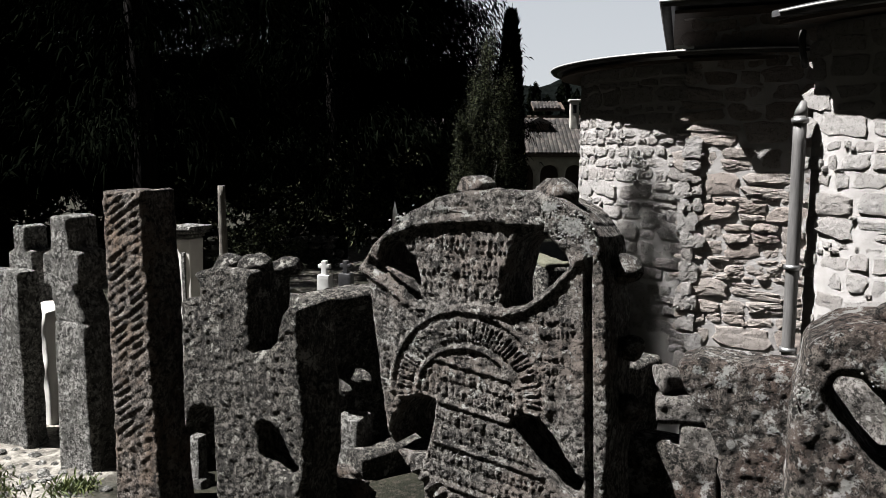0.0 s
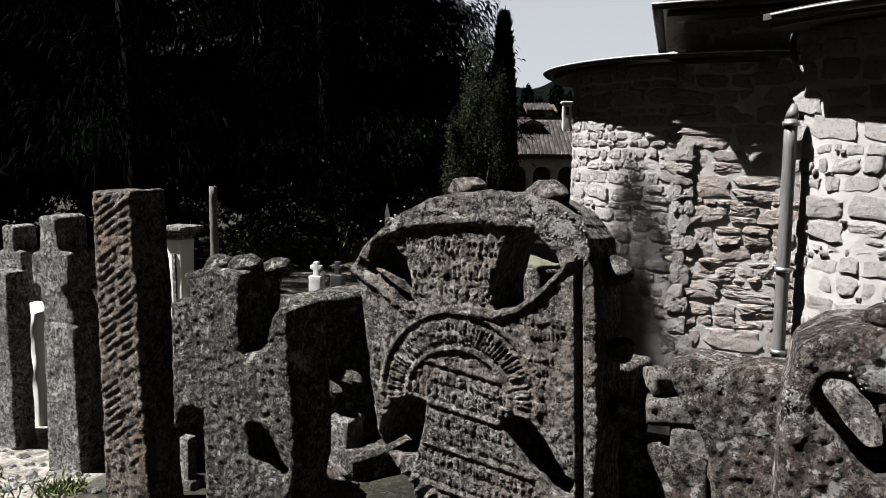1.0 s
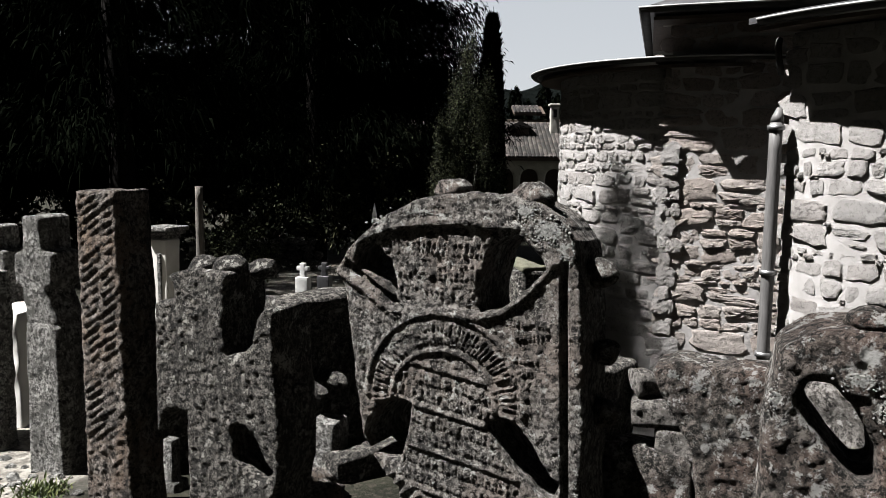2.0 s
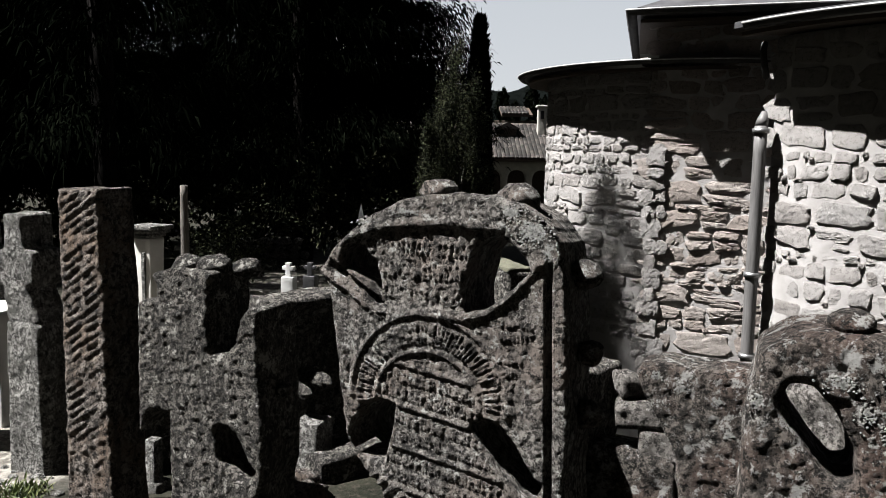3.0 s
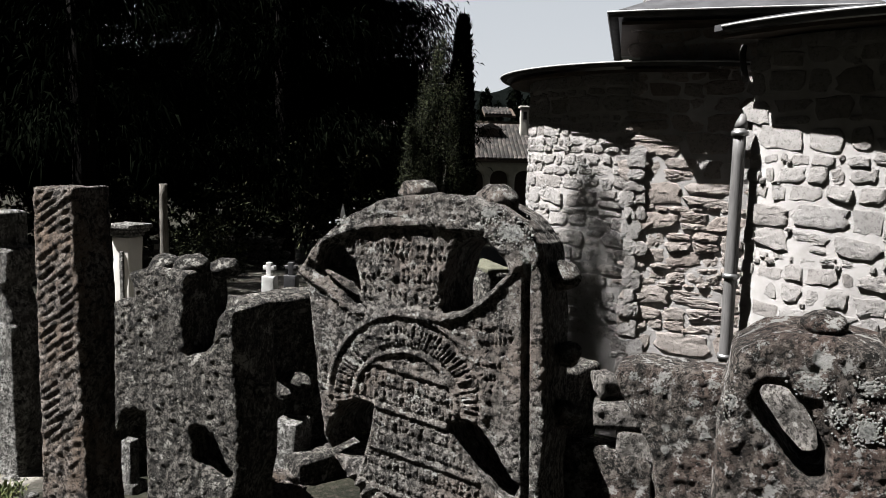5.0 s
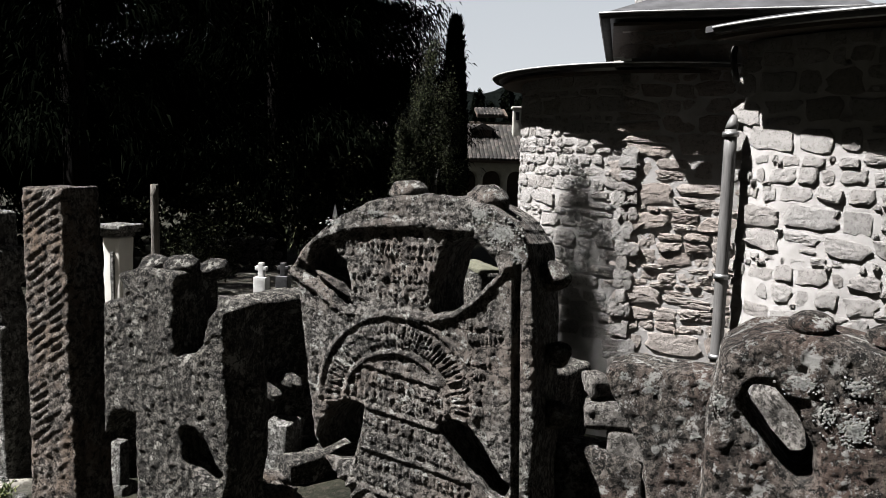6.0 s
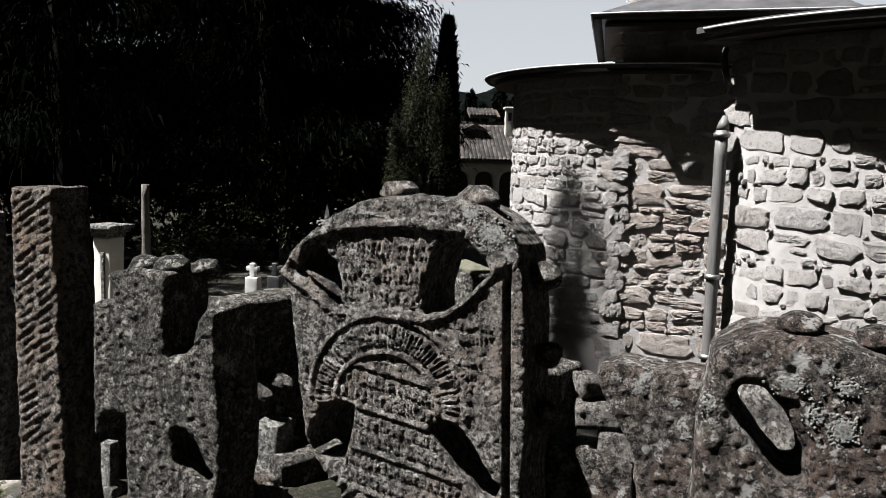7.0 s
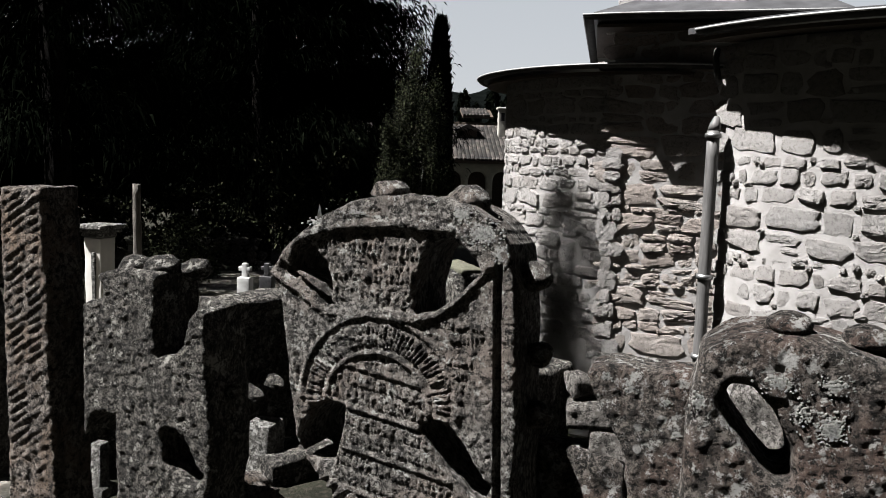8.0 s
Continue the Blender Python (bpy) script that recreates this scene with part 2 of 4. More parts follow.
def rough_box(name, x0, x1, y0, y1, z0, z1, material, cut=0.05, amp=0.006, freq=9, seed=0, round_by=0.02, smooth=True):
    """A block with a fine skin, rounded edges and an uneven surface."""
    axes = []
    for lo, hi in ((x0, x1), (y0, y1), (z0, z1)):
        rb = min(round_by, (hi - lo) * 0.3)
        m = max(2, int(round((hi - lo) / cut)))
        inner = [lo + rb + (hi - lo - 2 * rb) * i / m for i in range(m + 1)]
        axes.append([lo, lo + rb * 0.3] + inner + [hi - rb * 0.3, hi])
    n = [len(a) - 1 for a in axes]
    verts, faces, index = [], [], {}

    def vert(i, j, k):
        if (i, j, k) not in index:
            index[i, j, k] = len(verts)
            verts.append((axes[0][i], axes[1][j], axes[2][k]))
        return index[i, j, k]

    for k in (0, n[2]):
        for i in range(n[0]):
            for j in range(n[1]):
                q = [vert(i, j, k), vert(i + 1, j, k), vert(i + 1, j + 1, k), vert(i, j + 1, k)]
                faces.append(q if k else q[::-1])
    for j in (0, n[1]):
        for i in range(n[0]):
            for k in range(n[2]):
                q = [vert(i, j, k), vert(i + 1, j, k), vert(i + 1, j, k + 1), vert(i, j, k + 1)]
                faces.append(q[::-1] if j else q)
    for i in (0, n[0]):
        for j in range(n[1]):
            for k in range(n[2]):
                q = [vert(i, j, k), vert(i, j + 1, k), vert(i, j + 1, k + 1), vert(i, j, k + 1)]
                faces.append(q if i else q[::-1])
    p = np.array(verts)
    lo, hi = np.array([x0, y0, z0]) + round_by, np.array([x1, y1, z1]) - round_by
    core = np.clip(p, np.minimum(lo, (lo + hi) / 2), np.maximum(hi, (lo + hi) / 2))
    d = p - core
    length = np.linalg.norm(d, axis=1, keepdims=True) + 1e-9
    p = core + d / length * np.minimum(length, round_by)
    push = fbm(p[:, 0] * freq, p[:, 1] * freq, p[:, 2] * freq, seed) * amp * 2
    p = p + d / length * push[:, None]
    return mesh_of(name, p.tolist(), faces, material, smooth)


def tube(name, points, radius, material, seg=14, wobble=0.0, seed=0):
    """A closed tube along points; radius may be one number or one for each point."""
    pts = [Vector(p) for p in points]
    radii = [radius] * len(pts) if isinstance(radius, (int, float)) else list(radius)
    verts, faces = [], []
    for i, p in enumerate(pts):
        way = (pts[min(i + 1, len(pts) - 1)] - pts[max(i - 1, 0)]).normalized()
        side = way.cross(Vector((0, 1, 0)) if abs(way.y) < 0.9 else Vector((1, 0, 0))).normalized()
        up = side.cross(way)
        for k in range(seg):
            a = math.tau * k / seg
            r = radii[i] * (1 + wobble * math.sin(3 * a + i * 1.7 + seed) * 0.5 + wobble * noise.noise(p * 6 + Vector((a, 0, seed))))
            verts.append(p + (side * math.cos(a) + up * math.sin(a)) * r)
    for i in range(len(pts) - 1):
        for k in range(seg):
            a, b = i * seg + k, i * seg + (k + 1) % seg
            faces.append((a, b, b + seg, a + seg))
    faces.append(tuple(range(seg))[::-1])
    faces.append(tuple(range((len(pts) - 1) * seg, len(pts) * seg)))
    return mesh_of(name, verts, faces, material)


def lump(name, rx, ry, rz, material, seed, amp=0.12, rings=14, seg=20):
    """A worn rounded boss."""
    verts, faces = [], []
    for i in range(rings + 1):
        t = math.pi * i / rings
        for k in range(seg):
            a = math.tau * k / seg
            v = Vector((math.sin(t) * math.cos(a), math.sin(t) * math.sin(a), math.cos(t)))
            r = 1 + amp * 1.6 * noise.noise(v * 1.7 + Vector((seed, 0, 0))) + amp * 0.5 * noise.noise(v * 6 + Vector((0, seed, 0)))
            verts.append((v.x * rx * r, v.y * ry * r, v.z * rz * r))
    for i in range(rings):
        for k in range(seg):
            a, b = i * seg + k, i * seg + (k + 1) % seg
            faces.append((a, a + seg, b + seg, b))
    return mesh_of(name, verts, faces, material)


# signed distances in the plane of a slab (negative inside)


def sd_poly(u, v, corners):
    p = np.array(corners)
    best = np.full(u.shape, 1e9)
    inside = np.zeros(u.shape, bool)
    for a, b in zip(p, np.roll(p, -1, axis=0)):
        e = b - a
        w0, w1 = u - a[0], v - a[1]
        t = np.clip((w0 * e[0] + w1 * e[1]) / (e @ e), 0, 1)
        best = np.minimum(best, np.hypot(w0 - t * e[0], w1 - t * e[1]))
        hit = (a[1] > v) != (b[1] > v)
        with np.errstate(divide="ignore", invalid="ignore"):
            inside ^= hit & (u < (b[0] - a[0]) * (v - a[1]) / (b[1] - a[1] + 1e-12) + a[0])
    return np.where(inside, -best, best)


def sd_line(u, v, chain):
    best = np.full(u.shape, 1e9)
    for a, b in zip(chain[:-1], chain[1:]):
        a, b = np.array(a), np.array(b)
        e = b - a
        t = np.clip(((u - a[0]) * e[0] + (v - a[1]) * e[1]) / (e @ e), 0, 1)
        best = np.minimum(best, np.hypot(u - a[0] - t * e[0], v - a[1] - t * e[1]))
    return best


def ridge(d, width, height):
    return height * np.clip(1 - (d / width) ** 2, 0, 1)


def raised(h, r):
    """Lays a raised form on a relief and keeps the hollows beside it."""
    return np.where(r > 0, np.maximum(h, r), h)


def strokes(along, across, height_of_row, pitch, seed):
    """Upright bars with cross bars, as worn lettering shows; across runs from 0 to 1 in a row."""
    cell = np.floor(along / pitch).astype(np.int64)
    x = along / pitch - cell
    zero = np.zeros_like(cell)
    r1, r2, r3 = (hash3(cell, zero, zero + k, seed) for k in (1, 2, 3))
    band = (across > 0.14) & (across < 0.86)
    left = np.abs(x - 0.24) < 0.13
    right = (np.abs(x - 0.68) < 0.13) & (r1 > 0.25)
    bar = (np.abs(across - (0.25 + 0.5 * r2)) < 0.10) & (x > 0.2) & (x < 0.75) & (r3 > 0.3)
    return np.where(band & (left | right | bar), height_of_row, 0.0)


def stone_slab(name, shape, bounds, step, thick, relief, material, seed, worn=0.02, amp=0.006, freq=14, crude=1.0):
    """A thick carved stone: the plane shape is cut through, its front carries the relief; local y runs to the back."""
    u0, u1, v0, v1 = bounds
    nu, nv = int((u1 - u0) / step) + 1, int((v1 - v0) / step) + 1
    u, v = np.meshgrid(u0 + np.arange(nu) * step, v0 + np.arange(nv) * step, indexing="ij")
    rag = crude * (0.006 * fbm(u * 18, v * 18, 0 * u, seed + 50, 3) + 0.010 * fbm(u * 5, v * 5, 0 * u, seed + 60, 2))

    def sd(a, b, r):
        return shape(a, b) + r

    s = sd(u, v, rag)
    ok = s < step * 0.5
    cell = ok[:-1, :-1] & ok[1:, :-1] & ok[:-1, 1:] & ok[1:, 1:]
    used = np.zeros_like(ok)
    for a in (0, 1):
        for b in (0, 1):
            used[a:nu - 1 + a, b:nv - 1 + b] |= cell
    gu, gv = np.gradient(s, step)
    g = np.hypot(gu, gv) + 1e-6
    near = used & (s > -step * 0.6)
    u, v = u - np.where(near, gu / g * s, 0), v - np.where(near, gv / g * s, 0)
    for _ in range(3):
        w = np.nonzero(near)
        a, b, e = u[w], v[w], step * 0.2
        here = sd(a, b, rag[w])
        du, dv = (sd(a + e, b, rag[w]) - sd(a - e, b, rag[w])) / (2 * e), (sd(a, b + e, rag[w]) - sd(a, b - e, rag[w])) / (2 * e)
        q = du * du + dv * dv + 1e-6
        u[w], v[w] = a - 0.8 * here * du / q, b - 0.8 * here * dv / q
    depth = np.where(near, 0, np.maximum(-s, 0))
    fall = worn * (1 - np.sqrt(np.clip(1 - (1 - np.clip(depth / worn, 0, 1)) ** 2, 0, 1)))
    y = -relief(u, v) + fall + amp * fbm(u * freq, v * freq, 0 * u + 3, seed, 5) * 2
    idx = -np.ones(ok.shape, int)
    idx[used] = np.arange(used.sum())
    front = np.stack([u[used], y[used], v[used]], 1)
    back = np.stack([u[used], thick - fall[used] + 0.01 * fbm(u[used] * 8, v[used] * 8, 9.0, seed + 9), v[used]], 1)
    n = len(front)
    ii, jj = np.nonzero(cell)
    quad = np.stack([idx[ii, jj], idx[ii + 1, jj], idx[ii + 1, jj + 1], idx[ii, jj + 1]], 1)
    verts = [front, back]
    faces = quad.tolist() + (quad[:, ::-1] + n).tolist()
    edges = {}
    for q in quad.tolist():
        for a, b in zip(q, q[1:] + q[:1]):
            if (b, a) in edges:
                del edges[b, a]
            else:
                edges[a, b] = 1
    rim = sorted({a for e in edges for a in e})
    place = {a: k for k, a in enumerate(rim)}
    after, before = np.arange(len(rim)), np.arange(len(rim))
    for a, b in edges:
        after[place[a]], before[place[b]] = place[b], place[a]
    for _ in range(5):
        for side in (front, back):
            p = side[rim]
            side[rim] = 0.5 * p + 0.25 * (p[after] + p[before])
    count = max(3, int(thick / 0.03))
    f, bk = front[rim], back[rim]
    cu, cv = gu[used][rim] / g[used][rim], gv[used][rim] / g[used][rim]
    start = 2 * n
    for r in range(1, count):
        w = r / count
        ring = f * (1 - w) + bk * w
        push = crude * 0.014 * fbm(ring[:, 0] * 11, ring[:, 1] * 11, ring[:, 2] * 11, seed + 4)
        ring = ring + np.stack([cu * push, 0 * push, cv * push], 1)
        verts.append(ring)
    m = len(rim)

    def at(r, a):
        if r == 0:
            return a
        if r == count:
            return a + n
        return start + (r - 1) * m + place[a]

    for a, b in edges:
        for r in range(count):
            faces.append((at(r, b), at(r, a), at(r + 1, a), at(r + 1, b)))
    return mesh_of(name, np.concatenate(verts).tolist(), faces, material)


def plain_face(u, v):
    return 0 * u


def flat_relief(u, v):
    return 0.003 * fbm(u * 6, v * 6, 0 * u + 1, 77, 3) - 0.004 * np.clip(np.abs(fbm(u * 80, v * 90, 0 * u, 78, 2)) - 0.12, 0, 1) + 0.002 * fbm(u * 34, v * 90, 0 * u, 79, 3)


# ---- ground, hills ----


def ground_z(x, y):
    x, y = np.asarray(x, float), np.asarray(y, float)
    z = -np.interp(y, [-50, 3.6, 9, 14, 38, 120, 3000], [-0.3, 0, 0.42, 0.75, 2.2, 3.0, 3.0])
    pit = np.clip((x - 1.0) / 0.9, 0, 1) * np.clip((y - 2.9) / 0.9, 0, 1) * np.clip((16 - y) / 5, 0, 1) * np.clip((14 - x) / 4, 0, 1)
    z = z - 1.3 * pit
    return z + 0.03 * fbm(x * 1.1, y * 1.1, 0 * x, 5, 4) * np.clip(40 / (1 + np.hypot(x, y)), 0, 1)


def ground_sheet():
    ax = np.concatenate([-np.geomspace(2500, 6, 34), np.arange(-5.9, 6, 0.1), np.geomspace(6, 2500, 34)])
    ay = np.concatenate([-np.geomspace(2500, 3, 26), np.arange(-2.9, 14, 0.1), np.geomspace(14, 3000, 40)])
    x, y = np.meshgrid(ax, ay, indexing="ij")
    z = ground_z(x, y)
    n, m = x.shape
    k = np.arange(n * m).reshape(n, m)
    faces = np.stack([k[:-1, :-1], k[1:, :-1], k[1:, 1:], k[:-1, 1:]], -1).reshape(-1, 4).tolist()
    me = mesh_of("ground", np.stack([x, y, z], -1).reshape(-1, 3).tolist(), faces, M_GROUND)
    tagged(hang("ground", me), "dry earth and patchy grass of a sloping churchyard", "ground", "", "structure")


def hills():
    x, d = np.meshgrid(np.linspace(-320, 420, 190), np.linspace(0, 1, 26), indexing="ij")
    crest = 15 + 9 * np.sin(x * 0.011 + 0.6) + 7 * fbm(x * 0.02, 0 * x, 0 * x, 31) + 3 * fbm(x * 0.12, d * 9, 0 * x, 32)
    y = 190 + 110 * d
    z = -4 + (crest + 4) * np.sin(np.clip(d * 1.25, 0, 1) * math.pi / 2) + 1.5 * fbm(x * 0.25, d * 20, 0 * x, 33)
    n, m = x.shape
    k = np.arange(n * m).reshape(n, m)
    faces = np.stack([k[:-1, :-1], k[1:, :-1], k[1:, 1:], k[:-1, 1:]], -1).reshape(-1, 4).tolist()
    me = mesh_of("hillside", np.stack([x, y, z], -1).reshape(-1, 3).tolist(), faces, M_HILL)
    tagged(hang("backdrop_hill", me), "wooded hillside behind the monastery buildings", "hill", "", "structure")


ground_sheet()
hills()

# ---- church: walls, roofs, gutters ----
church = base("church", pose(0, 0, 0), "low rubble-stone church with rounded apses and dark eaves", "church")
APSE_C, APSE_R = (3.3, 9.4), 1.65
SIDE_C, SIDE_R = (5.0, 7.2), 2.07
NAVE_A, NAVE_B = (2.44, 7.86), (3.5, 7.33)


def round_wall(name, c, r, a0, a1, z0, z1, thick, label):
    """A curved wall of even thickness; the stones stand proud of it."""
    n, m = 40, 24
    verts, faces = [], []
    for rr in (r, r - thick):
        for i in range(n + 1):
            a = radians(a0 + (a1 - a0) * i / n)
            for k in range(m + 1):
                z = z0 + (z1 - z0) * k / m
                q = rr + (0.012 * noise.noise(Vector((c[0] + rr * math.cos(a), c[1] + rr * math.sin(a), z)) * 5) if rr == r else 0)
                verts.append((c[0] + q * math.cos(a), c[1] + q * math.sin(a), z))
    half = (n + 1) * (m + 1)
    for i in range(n):
        for k in range(m):
            a = i * (m + 1) + k
            q = (a, a + m + 1, a + m + 2, a + 1)
            faces.append(q)
            faces.append(tuple(x + half for x in q[::-1]))
    for i in range(n):
        for k in (0, m):
            a = i * (m + 1) + k
            faces.append((a, a + m + 1, a + m + 1 + half, a + half))
    for i in (0, n):
        for k in range(m):
            a = i * (m + 1) + k
            faces.append((a, a + 1, a + 1 + half, a + half))
    return hang(name, mesh_of(name, verts, faces, M_MORTAR), church, label)


def flat_wall(name, a, b, z0, z1, thick, label):
    way = math.atan2(b[1] - a[1], b[0] - a[0])
    length = math.hypot(b[0] - a[0], b[1] - a[1])
    me = rough_box(name, 0, length, 0, thick, z0, z1, M_MORTAR, 0.08, 0.012, 5, 3, 0.01)
    return hang(name, me, church, label, pose(a[0], a[1], 0, 0, 0, math.degrees(way)))


apse_wall = round_wall("apse_wall", APSE_C, APSE_R, 120, 300, -1.7, 2.2, 0.5, "rounded rubble wall in pale lime mortar")
side_wall = round_wall("side_apse_wall", SIDE_C, SIDE_R, 198, 330, -1.7, 2.32, 0.5, "rounded rubble wall in pale lime mortar")
nave_wall = flat_wall("nave_wall", NAVE_A, NAVE_B, -1.7, 2.9, 0.5, "straight rubble wall between two rounded apses")


def ring_roof(name, c, r_out, r_in, z_eave, z_top, a0, a1, thick, material, label):
    n = 48
    verts, faces = [], []
    for i in range(n + 1):
        a = radians(a0 + (a1 - a0) * i / n)
        ca, sa = math.cos(a), math.sin(a)
        for r, z in ((r_out, z_eave), (r_in, z_top), (r_in, z_top - thick), (r_out, z_eave - thick)):
            verts.append((c[0] + r * ca, c[1] + r * sa, z))
    for i in range(n):
        for k in range(4):
            a, b = i * 4 + k, i * 4 + (k + 1) % 4
            faces.append((a, a + 4, b + 4, b))
    faces += [(0, 1, 2, 3), tuple(n * 4 + k for k in (3, 2, 1, 0))]
    return hang(name, mesh_of(name, verts, faces, material, False), church, label)


def gutter(name, path, radius, parent, label):
    """A half-round channel, open above, with a rolled lip."""
    n, seg = len(path), 9
    verts, faces = [], []
    pts = [Vector(p) for p in path]
    for i, p in enumerate(pts):
        way = (pts[min(i + 1, n - 1)] - pts[max(i - 1, 0)]).normalized()
        side = Vector((way.y, -way.x, 0)).normalized()
        for r in (radius, radius * 0.9):
            for k in range(seg):
                a = math.pi * k / (seg - 1)
                verts.append(p + side * math.cos(a) * r - Vector((0, 0, 1)) * math.sin(a) * r)
    row = 2 * seg
    for i in range(n - 1):
        for k in range(seg - 1):
            a = i * row + k
            faces.append((a, a + 1, a + 1 + row, a + row))
            faces.append((a + seg, a + seg + row, a + seg + 1 + row, a + seg + 1))
        for k in (0, seg - 1):
            a = i * row + k
            faces.append((a, a + row, a + seg + row, a + seg))
    channel = hang(name, mesh_of(name, verts, faces, M_GUTTER), parent, label)
    # lip tube added to carry the painted highlight
    lip = []
    for i, p in enumerate(pts):
        way = (pts[min(i + 1, n - 1)] - pts[max(i - 1, 0)]).normalized()
        lip.append(p + Vector((way.y, -way.x, 0)).normalized() * radius * 1.02)
    hang("rolled_lip", tube("rolled_lip", lip, 0.010, M_LIP_GLINT, 8), channel, "rolled edge painted pale for the sun highlight")


def arc(c, r, a0, a1, z, n=30):
    return [(c[0] + r * math.cos(radians(a0 + (a1 - a0) * i / n)), c[1] + r * math.sin(radians(a0 + (a1 - a0) * i / n)), z) for i in range(n + 1)]


apse_roof = ring_roof("apse_roof", APSE_C, 1.95, 0.2, 2.27, 2.47, 110, 290, 0.05, M_ROOF, "low conical sheet-metal roof")
ring_roof("apse_soffit", APSE_C, 1.90, 1.30, 2.19, 2.24, 110, 290, 0.03, M_WOOD, "dark boarded eave")
gutter("gutter", arc(APSE_C, 1.98, 120, 282, 2.25), 0.04, apse_roof, "half-round zinc gutter")
side_roof = ring_roof("side_apse_roof", SIDE_C, 2.46, 0.3, 2.42, 2.70, 196, 330, 0.05, M_ROOF, "low conical sheet-metal roof")
ring_roof("side_apse_soffit", SIDE_C, 2.42, 1.75, 2.34, 2.39, 197, 330, 0.03, M_WOOD, "dark boarded eave")
gutter("gutter", arc(SIDE_C, 2.49, 200, 320, 2.385), 0.045, side_roof, "half-round zinc gutter")


def nave_roof():
    a, b = Vector((2.113, 7.545, 2.709)), Vector((4.225, 6.76, 2.709))
    back = Vector((0.30, 1.0, 0)).normalized() * 6
    c, d = b + back, a + back
    mid = (a + b) / 2 + back * 0.25 + Vector((0.5, 0, 0.75))
    far = (c + d) / 2 - back * 0.1 + Vector((0.5, 0, 0.75))
    top = [a, b, c, d, mid, far]
    verts = top + [p - Vector((0, 0, 0.07)) for p in top[:4]]
    faces = [(0, 1, 4), (1, 2, 5, 4), (2, 3, 5), (3, 0, 4, 5), (0, 6, 7, 1), (1, 7, 8, 2), (2, 8, 9, 3), (3, 9, 6, 0), (6, 9, 8, 7)]
    roof = hang("nave_roof", mesh_of("nave_roof", verts, faces, M_ROOF, False), church, "hipped sheet-metal roof over the nave")
    low = Vector((0, 0, 0.03))
    corner = a + Vector((-0.06, -0.03, 0)) - low
    run = [d + Vector((-0.05, 0, 0)) - low + (corner - d - Vector((-0.05, 0, 0)) + low) * k / 8 for k in range(9)]
    run += [corner + (b + Vector((-0.02, -0.05, 0)) - low - corner) * k / 8 for k in range(1, 9)]
    gutter("gutter", run, 0.05, roof, "half-round zinc gutter")
    # boarded underside
    q = [a + Vector((0.05, 0.05, -0.1)), b + Vector((0, 0.05, -0.1)), b + back * 0.2 - Vector((0, 0, 0.1)), a + back * 0.4 - Vector((0, 0, 0.1))]
    verts = q + [p - Vector((0, 0, 0.03)) for p in q]
    faces = [(0, 1, 2, 3), (4, 7, 6, 5), (0, 4, 5, 1), (1, 5, 6, 2), (2, 6, 7, 3), (3, 7, 4, 0)]
    hang("nave_soffit", mesh_of("nave_soffit", verts, faces, M_WOOD, False), church, "dark boarded eave")


nave_roof()


def downpipe():
    foot = Vector((2.90, 6.50, -1.1))
    pipe = hang("downpipe", tube("downpipe", [foot + Vector((0, 0, 2.69 * k / 12)) for k in range(13)], 0.052, M_PIPE, 18), church, "grey metal rainwater downpipe")
    top = foot + Vector((0, 0, 2.69))
    lean = [top, top + Vector((0.01, 0, 0.05)), top + Vector((0.02, 0, 0.12))]
    hang("pipe_end", tube("pipe_end", lean, [0.052, 0.046, 0.02], M_PIPE, 16), pipe)
    for z in (1.55, 0.35, -0.35):
        hang("collar", tube("collar", [(foot.x, foot.y, z - 0.02), (foot.x, foot.y, z + 0.02)], 0.068, M_ZINC, 18), pipe, "zinc pipe clamp")
    bend = [(2.93, 6.6, 2.27), (2.90, 6.55, 2.20), (2.90, 6.53, 2.12), (2.93, 6.56, 2.05), (2.97, 6.62, 2.0)]
    hang("elbow", tube("elbow", bend, 0.026, M_GUTTER, 14), pipe, "broken-off gutter elbow")


downpipe()

# ---- gravestones ----
M_CRUST = plain("pale crusty lichen", (0.08, 0.08, 0.075), (0.24, 0.24, 0.225), 160, 0.95, 0, 0.01)


def crust(parent, patches, seed):
    """Small flakes of lichen in oval patches (u, v, half width, half height, flakes) on the front of a slab."""
    rng = random.Random(seed)
    verts, faces = [], []
    for u, v, a, b, count in patches:
        for _ in range(count * 3 // 2):
            t, q = rng.random() * math.tau, abs(rng.gauss(0, 0.62))
            cx, cz, r = u + a * q * math.cos(t), v + b * q * math.sin(t), rng.uniform(0.001, 0.0036)
            k, n = len(verts), 7
            for ring, (w, y) in enumerate(((1.0, 0.006), (0.95, -0.0003), (0.5, -0.0007))):
                for i in range(n):
                    c = math.tau * i / n + t
                    f = r * w * rng.uniform(0.5, 1.4)
                    verts.append((cx + f * math.cos(c), y - 0.0012, cz + f * math.sin(c)))
            for ring in range(2):
                for i in range(n):
                    c, d = k + ring * n + i, k + ring * n + (i + 1) % n
                    faces.append((c, d, d + n, c + n))
            faces.append(tuple(k + 2 * n + i for i in range(n)))
    tagged(hang("lichen_crust", mesh_of("lichen_crust", verts, faces, M_CRUST), parent, "pale crusts of lichen"), kind="stuff")


YAW = -24


